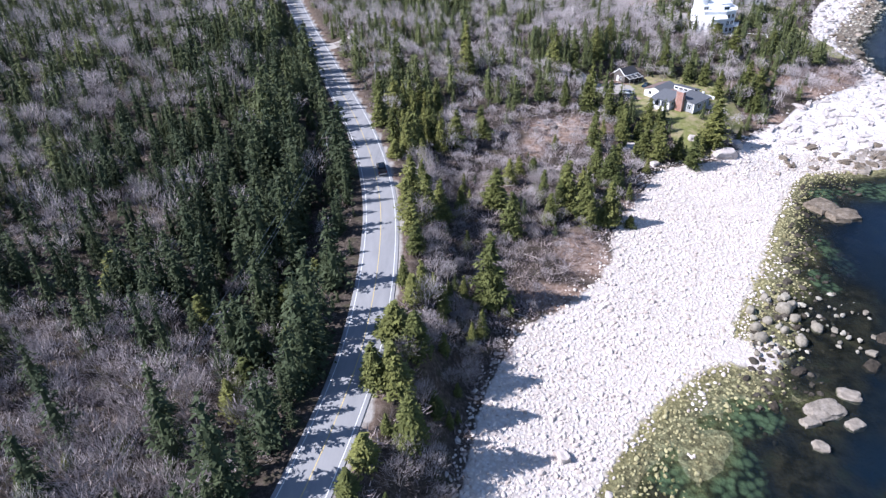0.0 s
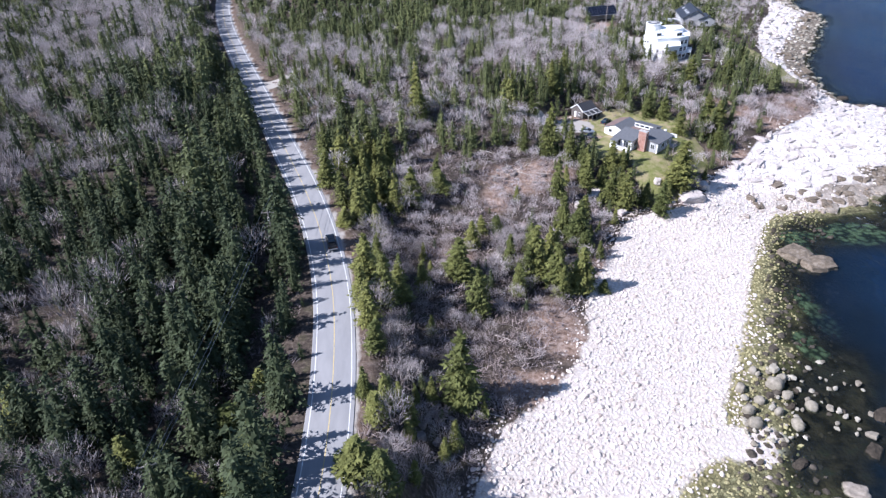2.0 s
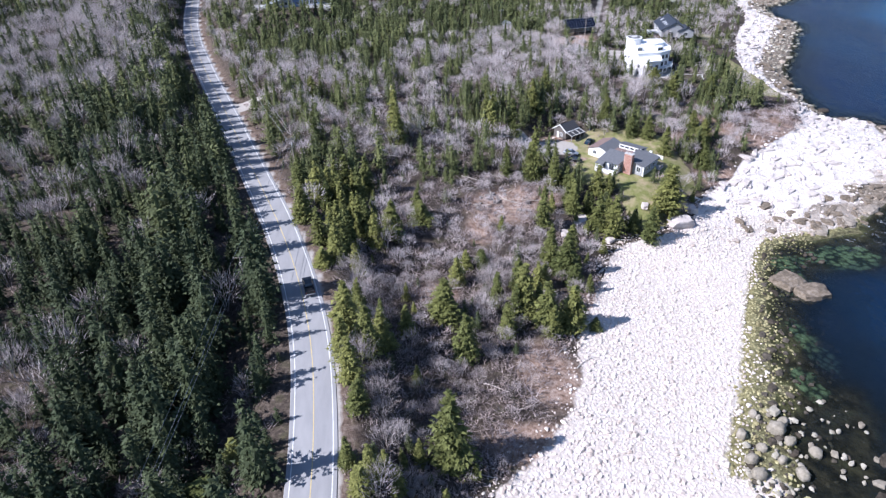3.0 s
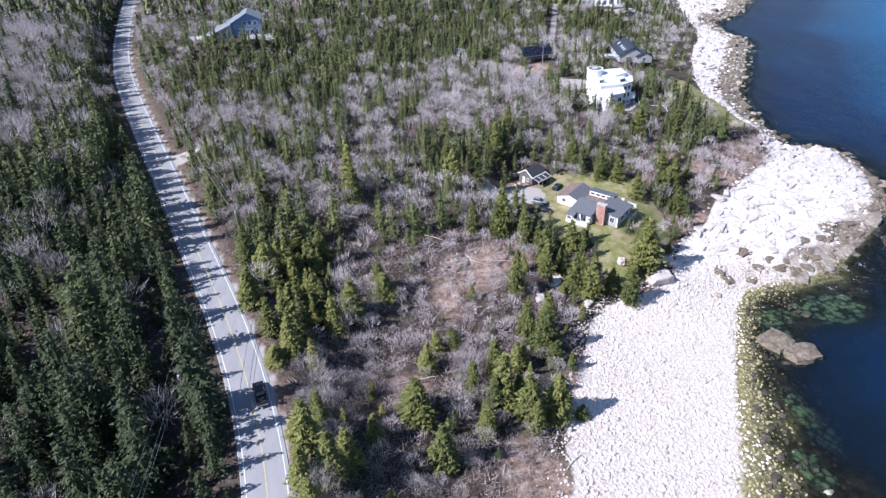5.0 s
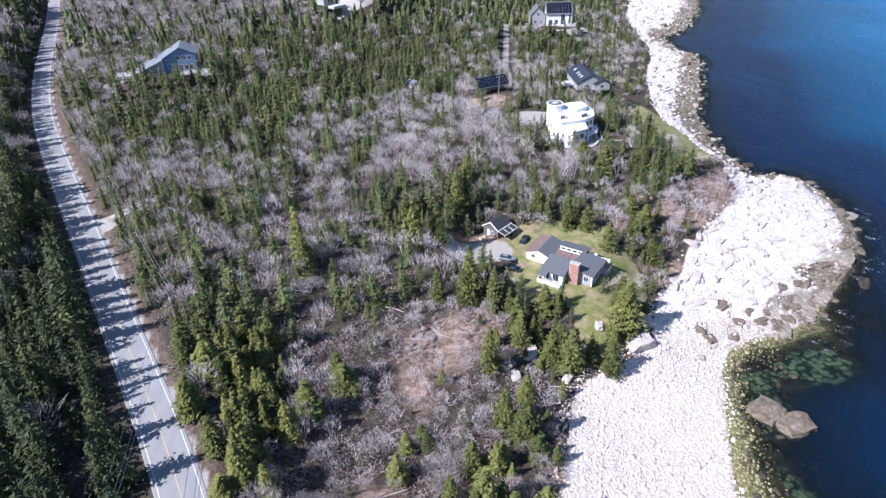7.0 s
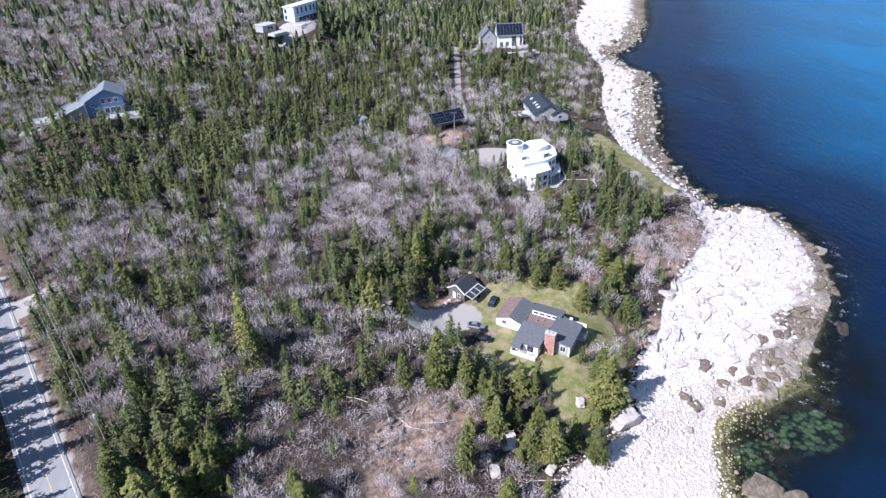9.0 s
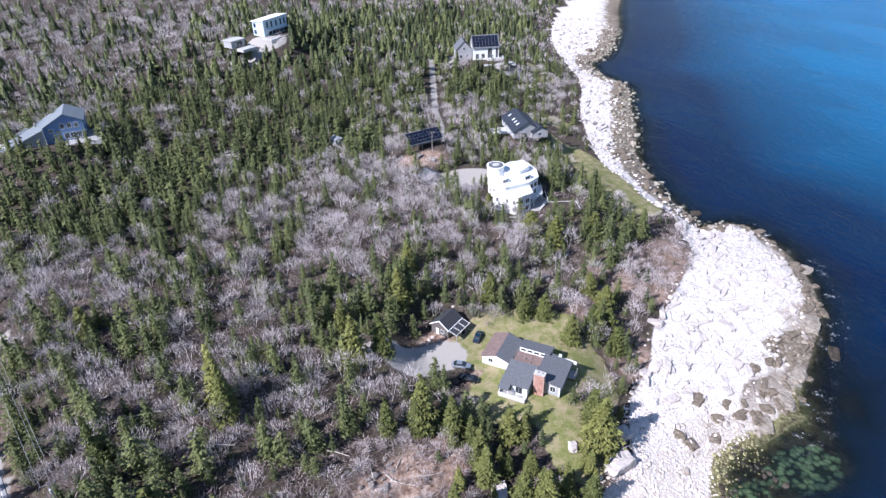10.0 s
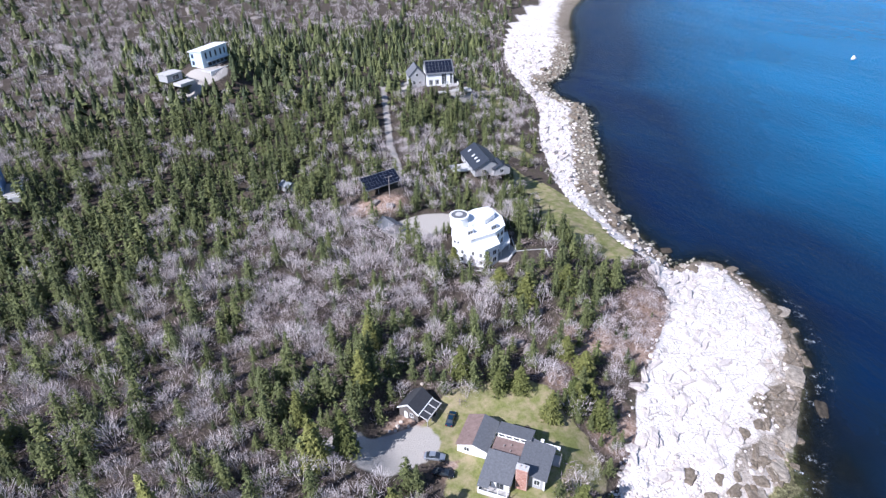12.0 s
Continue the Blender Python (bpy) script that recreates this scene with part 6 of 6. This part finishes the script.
def modern_house():
    r = base("house", 62.0, 433.6, 37.4, 34, "modern box house with a white roof and tall windows", "house")
    walls(r, [(0, 0), (16.5, 0), (16.5, 7.8), (0, 7.8)], 0, [7.9, 8.3, 7.4, 7.0], PALE_BLUE, "pale blue cladding")
    roof(r, [(-0.6, -0.5, 8.2), (17.0, -0.5, 8.6), (17.0, 8.3, 7.7), (-0.6, 8.3, 7.3)], WHITE_ROOF, 0.35, "white roof")
    part("end_wall", box(-0.12, 0.6, 0.1, 0.0, 4.4, 6.6), WHITE_SIDING, r)
    part("overhang", box(2.2, -1.3, 2.6, 16.4, 0.0, 3.0), PALE_BLUE, r)
    for x in (2.6, 5.6, 8.8, 12.0, 14.6):
        window(r, x, 0, 4.0, 1.1, 2.9, -90, BLUE_SIDING, 0)
    for x in (4.2, 6.8, 9.4, 12.0, 14.6):
        window(r, x, 0, 0.4, 2.3, 2.0, -90, BLUE_SIDING)
    for z in (1.0, 4.2):
        window(r, 0, 6.2, z, 1.6, 2.0, 180, BLUE_SIDING)
    part("terrace", box(-3.0, -7.0, -0.6, 9.5, -1.0, 0.05, 0.04), CONCRETE, r, "white paved terrace")
    part("garden_wall", box(-3.2, -7.3, -1.6, 9.6, -7.0, 0.3), WHITE_SIDING, r)
    g = base("garage", 45, 426, 36.6, 30, "low grey outbuilding with a flat roof", "garage")
    walls(g, [(-3, -3), (5, -3), (5, 3), (-3, 3)], 0, 3.2, GREY_SIDING)
    roof(g, [(-3.4, -3.4, 3.45), (5.4, -3.4, 3.45), (5.4, 3.4, 3.45), (-3.4, 3.4, 3.45)], CONCRETE, 0.25)
    window(g, 1.5, -3, 0.4, 3.6, 2.2, -90)
    part("terrace", box(-2, -10, -1.2, 6, -5, 0.1, 0.04), CONCRETE, g)


modern_house()


def solar_house():
    r = base("house", 160, 404.5, 19.4, -18, "grey gabled house with solar panels on its roof", "house")
    r.matrix_basis = r.matrix_basis @ Matrix.Diagonal((1.06, 1.06, 1.3, 1))
    walls(r, [(4, -0.5), (17, -0.5), (17, 9), (4, 9)], 0, [5.2, 5.2, 5.2, 5.2], WHITE_SIDING)
    roof(r, [(3.5, -1.1, 4.95), (17.5, -1.1, 4.95), (17.5, 4.6, 9.2), (3.5, 4.6, 9.2)], SHINGLE)
    roof(r, [(3.5, 4.603, 9.2), (17.5, 4.603, 9.2), (17.5, 9.6, 5.2), (3.5, 9.6, 5.2)], SHINGLE)
    for x in (4, 17):
        bm = bmesh.new()
        v = [bm.verts.new(p) for p in ((x, -0.45, 5.2), (x, 8.95, 5.2), (x, 4.6, 8.9), (x - 0.2, -0.45, 5.2), (x - 0.2, 8.95, 5.2), (x - 0.2, 4.6, 8.9))]
        for f in ((0, 1, 2), (5, 4, 3), (0, 3, 4, 1), (1, 4, 5, 2), (2, 5, 3, 0)):
            bm.faces.new([v[i] for i in f])
        part("gable_wall", bm, GREY_SIDING, r)
    s = (9.2 - 4.95) / 5.7
    for i in range(8):
        for k in range(4):
            x0, y0 = 4.0 + 1.62 * i, -0.6 + 1.2 * k
            z = 4.95 + (y0 + 1.1) * s + 0.06
            roof(r, [(x0, y0, z), (x0 + 1.5, y0, z), (x0 + 1.5, y0 + 1.1, z + 1.1 * s), (x0, y0 + 1.1, z + 1.1 * s)], SOLAR, 0.05, name="solar_panel")
    gable_walls(r, -4.5, 3.4, 1.0, 10.0, 4.4, 7.8, GREY_SIDING)
    gable(r, -4.5, 3.4, 1.0, 10.0, 4.4, 7.8, SHINGLE)
    part("trim", box(15.0, -0.62, 0, 15.3, -0.5, 5.0), WHITE_SIDING, r)
    for x, z, w, h in ((6, 0.6, 1.8, 2.0), (9, 0.6, 1.8, 2.0), (12.4, 0.5, 2.4, 4.2), (15.8, 0.5, 1.8, 4.2)):
        window(r, x, -0.5, z, w, h, -90, bars=2)
    window(r, -2.0, 1.0, 0.8, 1.4, 1.6, -90), window(r, 1.0, 1.0, 0.8, 1.4, 1.6, -90), window(r, -0.5, 1.0, 4.0, 1.2, 1.3, -90)
    for z in (1.0, 3.6):
        window(r, 17, 3.0, z, 1.6, 1.5, 0)
    part("balcony", box(10.5, -4.0, 0.2, 19.0, -0.6, 0.5), DECKING, r)
    railing(r, [(10.5, -3.9), (18.9, -3.9), (18.9, -0.6)], 0.5, WHITE_SIDING)
    part("terrace", box(8.0, -10.0, -0.8, 24.0, -5.0, -0.1, 0.05), CONCRETE, r, "pale paved terrace")


solar_house()


def small_hut(x, y, z, turn):
    r = base("shed", x, y, z, turn, "small pale shed among the trees", "shed")
    gable_walls(r, -1.8, 1.8, -2.2, 2.2, 2.2, 3.3, GREY_SIDING)
    gable(r, -1.8, 1.8, -2.2, 2.2, 2.2, 3.3, PALE_METAL_ROOF)
    part("door", box(-0.5, -2.26, 0, 0.5, -2.19, 1.9), WHITE_SIDING, r)


small_hut(66, 323, float(land_height(66, 323)), 25)


# ---- vehicles ----
def loft(sections, material_of=None):
    """A body through cross sections: each (x, half width, foot, shoulder, top, top half width)."""
    bm = bmesh.new()
    rings = []
    for x, w, foot, shoulder, top, tw in sections:
        pts = [(-w * 0.94, foot), (-w, foot + 0.12), (-w, shoulder), (-tw, top), (tw, top), (w, shoulder), (w, foot + 0.12), (w * 0.94, foot)]
        rings.append([bm.verts.new((x, y, z)) for y, z in pts])
    for a, b in zip(rings[:-1], rings[1:]):
        for i in range(8):
            bm.faces.new((a[i], a[(i + 1) % 8], b[(i + 1) % 8], b[i]))
    bm.faces.new(rings[0][::-1]), bm.faces.new(rings[-1])
    return bm


def wheel(root, x, y, radius=0.34):
    bm = bmesh.new()
    bmesh.ops.create_cone(bm, cap_ends=True, segments=18, radius1=radius, radius2=radius, depth=0.22)
    bmesh.ops.bevel(bm, geom=[e for e in bm.edges if e.is_manifold and e.calc_face_angle(0) > 1], offset=0.03, segments=1, affect="EDGES")
    bm.transform(pose(x, y, radius, 90, 0, 0))
    tyre = part("wheel", bm, TYRE, root)
    bm = bmesh.new()
    bmesh.ops.create_cone(bm, cap_ends=True, segments=12, radius1=radius * 0.6, radius2=radius * 0.6, depth=0.24)
    bm.transform(pose(x, y, radius, 90, 0, 0))
    part("rim", bm, ALLOY, tyre, "bright alloy rim")


def pickup(x, y, z, turn):
    r = base("pickup_truck", x, y, z, turn, "black crew-cab pickup truck on the road", "truck")
    part("body", loft([(-2.9, 0.92, 0.45, 1.0, 1.12, 0.9), (-1.2, 0.98, 0.42, 1.05, 1.12, 0.95), (1.1, 0.98, 0.42, 1.05, 1.12, 0.93), (1.3, 0.97, 0.42, 1.05, 1.14, 0.9), (2.6, 0.94, 0.45, 0.95, 1.05, 0.82), (2.9, 0.85, 0.5, 0.85, 0.9, 0.74)]), BLACK_PAINT, r)
    part("cab", loft([(-1.15, 0.92, 1.1, 1.2, 1.25, 0.9), (-0.85, 0.93, 1.1, 1.3, 1.83, 0.72), (0.55, 0.93, 1.1, 1.3, 1.86, 0.72), (1.35, 0.9, 1.1, 1.15, 1.18, 0.86)]), BLACK_PAINT, r)
    bed = box(-2.8, -0.78, 1.0, -1.25, 0.78, 1.14)
    part("bed_liner", bed, TYRE, r, "grey open load bed")
    for s in (-1, 1):
        part("bed_side", box(-2.9, s * 0.88 - 0.07, 1.1, -1.2, s * 0.88 + 0.07, 1.3, 0.02), BLACK_PAINT, r)
        roof(r, [(0.45, s * 0.86, 1.30), (-0.8, s * 0.86, 1.30), (-0.75, s * 0.77, 1.74), (0.42, s * 0.77, 1.74)] if s < 0 else [(-0.8, s * 0.86, 1.30), (0.45, s * 0.86, 1.30), (0.42, s * 0.77, 1.74), (-0.75, s * 0.77, 1.74)], GLASS, 0.02, name="side_window")
        part("mirror", box(0.75, s * 1.02 - 0.1, 1.2, 0.95, s * 1.02 + 0.1, 1.42, 0.02), BLACK_PAINT, r)
        part("headlight", box(2.74, s * 0.66 - 0.14, 0.7, 2.9, s * 0.66 + 0.14, 0.88, 0.02), LAMP_GLASS, r)
        part("tail_light", box(-2.95, s * 0.82 - 0.07, 0.75, -2.88, s * 0.82 + 0.07, 1.1), RED_GLASS, r)
        for wx in (-1.85, 1.85):
            wheel(r, wx, s * 0.88, 0.4)
    part("tailgate", box(-2.96, -0.8, 0.7, -2.88, 0.8, 1.28, 0.02), BLACK_PAINT, r)
    part("windscreen", loft([(0.6, 0.70, 1.70, 1.75, 1.855, 0.66), (1.33, 0.84, 1.14, 1.17, 1.21, 0.8)]), GLASS, r)
    part("rear_window", loft([(-1.17, 0.76, 1.24, 1.26, 1.29, 0.74), (-0.9, 0.68, 1.66, 1.72, 1.80, 0.62)]), GLASS, r)
    for x0, x1, z0 in ((2.86, 3.02, 0.5), (-3.06, -2.92, 0.5)):
        part("bumper", box(x0, -0.9, z0, x1, 0.9, z0 + 0.2, 0.03), ALLOY, r)


def saloon(x, y, z, turn, paint, label):
    r = base("car", x, y, z, turn, label, "car", "parked cars")
    part("body", loft([(-2.25, 0.78, 0.35, 0.75, 0.85, 0.7), (-1.9, 0.86, 0.3, 0.88, 0.98, 0.78), (0.9, 0.88, 0.28, 0.86, 0.95, 0.8), (1.9, 0.84, 0.3, 0.72, 0.82, 0.72), (2.25, 0.72, 0.38, 0.6, 0.66, 0.6)]), paint, r)
    part("cabin", loft([(-1.75, 0.8, 0.9, 0.95, 1.0, 0.72), (-1.0, 0.8, 0.9, 0.98, 1.42, 0.58), (0.2, 0.8, 0.9, 0.98, 1.44, 0.58), (1.15, 0.78, 0.85, 0.92, 0.96, 0.72)]), GLASS, r, "dark glazed cabin")
    part("roof_panel", loft([(-1.05, 0.6, 1.38, 1.41, 1.46, 0.54), (0.25, 0.6, 1.4, 1.43, 1.48, 0.54)]), paint, r)
    for s in (-1, 1):
        part("headlight", box(2.1, s * 0.56 - 0.12, 0.55, 2.27, s * 0.56 + 0.12, 0.68, 0.02), LAMP_GLASS, r)
        part("tail_light", box(-2.3, s * 0.6 - 0.12, 0.65, -2.2, s * 0.6 + 0.12, 0.8), RED_GLASS, r)
        part("mirror", box(0.75, s * 0.95 - 0.08, 0.92, 0.92, s * 0.95 + 0.08, 1.05, 0.02), paint, r)
        for wx in (-1.35, 1.4):
            wheel(r, wx, s * 0.80, 0.31)


pickup(-16.1, 135.5, float(road_height(135.5)) + 0.03, 101)
saloon(66.6, 206.6, 11.5, 47, BLUE_PAINT, "dark blue car parked on the grass")
saloon(58.3, 199.0, 11.75, -36, SILVER_PAINT, "silver car parked at the end of the drive")
saloon(58.0, 194.6, 11.5, -40, BLACK_PAINT, "dark car parked in the shade of a spruce")


# ---- poles and cables ----
def pole(x, y, height, turn, label="weathered wooden utility pole with a crossarm"):
    z = float(land_height(x, y))
    r = base("utility_pole", x, y, z, turn, label, "utility pole", "utility poles")
    bm = bmesh.new()
    bmesh.ops.create_cone(bm, cap_ends=True, segments=10, radius1=0.17, radius2=0.11, depth=height + 0.6)
    bm.transform(pose(0, 0, height / 2 - 0.3))
    part("pole", bm, CREOSOTE, r)
    arm = part("crossarm", box(-1.25, -0.07, height - 0.55, 1.25, 0.07, height - 0.38), CREOSOTE, r, "pale wooden crossarm")
    tips = []
    for k in (-1.1, 0.45, 1.1):
        bm = bmesh.new()
        bmesh.ops.create_cone(bm, cap_ends=True, segments=8, radius1=0.06, radius2=0.045, depth=0.24)
        bm.transform(pose(k, 0, height - 0.26))
        part("insulator", bm, CONCRETE, arm)
        tips.append(r.matrix_basis @ Vector((k, 0, height - 0.12)))
    bm = bmesh.new()
    bmesh.ops.create_cone(bm, cap_ends=True, segments=10, radius1=0.22, radius2=0.22, depth=0.8)
    bm.transform(pose(0.0, -0.36, height - 1.8))
    part("transformer", bm, CONCRETE, r) if height > 9.5 else bm.free()
    return tips


def cable(a, b, sag, radius=0.03):
    bm = bmesh.new()
    rings = []
    a, b = Vector(a), Vector(b)
    side = Vector((b.y - a.y, a.x - b.x, 0)).normalized()
    for k in range(17):
        u = k / 16
        p = a.lerp(b, u) - Vector((0, 0, sag * 4 * u * (1 - u)))
        rings.append([bm.verts.new(p + side * radius * c + Vector((0, 0, radius * s))) for c, s in ((1, -0.6), (-1, -0.6), (0, 1))])
    for p, q in zip(rings[:-1], rings[1:]):
        for i in range(3):
            bm.faces.new((p[i], p[(i + 1) % 3], q[(i + 1) % 3], q[i]))
    bm.faces.new(rings[0]), bm.faces.new(rings[-1][::-1])
    return tagged(link_bm("power_cable", bm, CABLE), "thin grey power cable strung between poles", "cable", "power cables")


line = [pole(-48, 20, 9.4, 8), pole(-36.3, 77.4, 9.4, 14), pole(-28.3, 136.2, 9.8, 0), pole(-21.8, 188, 9.8, 8), pole(-42.5, 252, 9.4, 16), pole(-66, 322, 9.4, 16)]
for p, q in zip(line[:-1], line[1:]):
    for i in range(3):
        cable(p[i], q[i], 0.9)
pole(62.3, 321, 9.0, 20, "weathered utility pole beside a small shed")
pole(94, 297, 8.0, 0, "slim pole in the stony yard")


def boat():
    r = base("boat", 457, 355.5, -0.15, 200, "small white motor boat on the open sea", "boat")
    part("hull", loft([(-3.4, 1.1, 0.0, 0.7, 0.85, 1.0), (0.5, 1.25, -0.1, 0.8, 0.95, 1.15), (2.4, 0.8, 0.1, 0.95, 1.1, 0.7), (3.6, 0.08, 0.7, 1.15, 1.25, 0.05)]), WHITE_SIDING, r)
    part("cabin", loft([(-1.2, 0.8, 0.9, 1.7, 2.3, 0.65), (1.0, 0.75, 0.9, 1.7, 2.2, 0.6)]), WHITE_SIDING, r)
    part("cabin_window", box(-1.0, -0.81, 1.5, 0.9, 0.81, 1.8), GLASS, r)


boat()
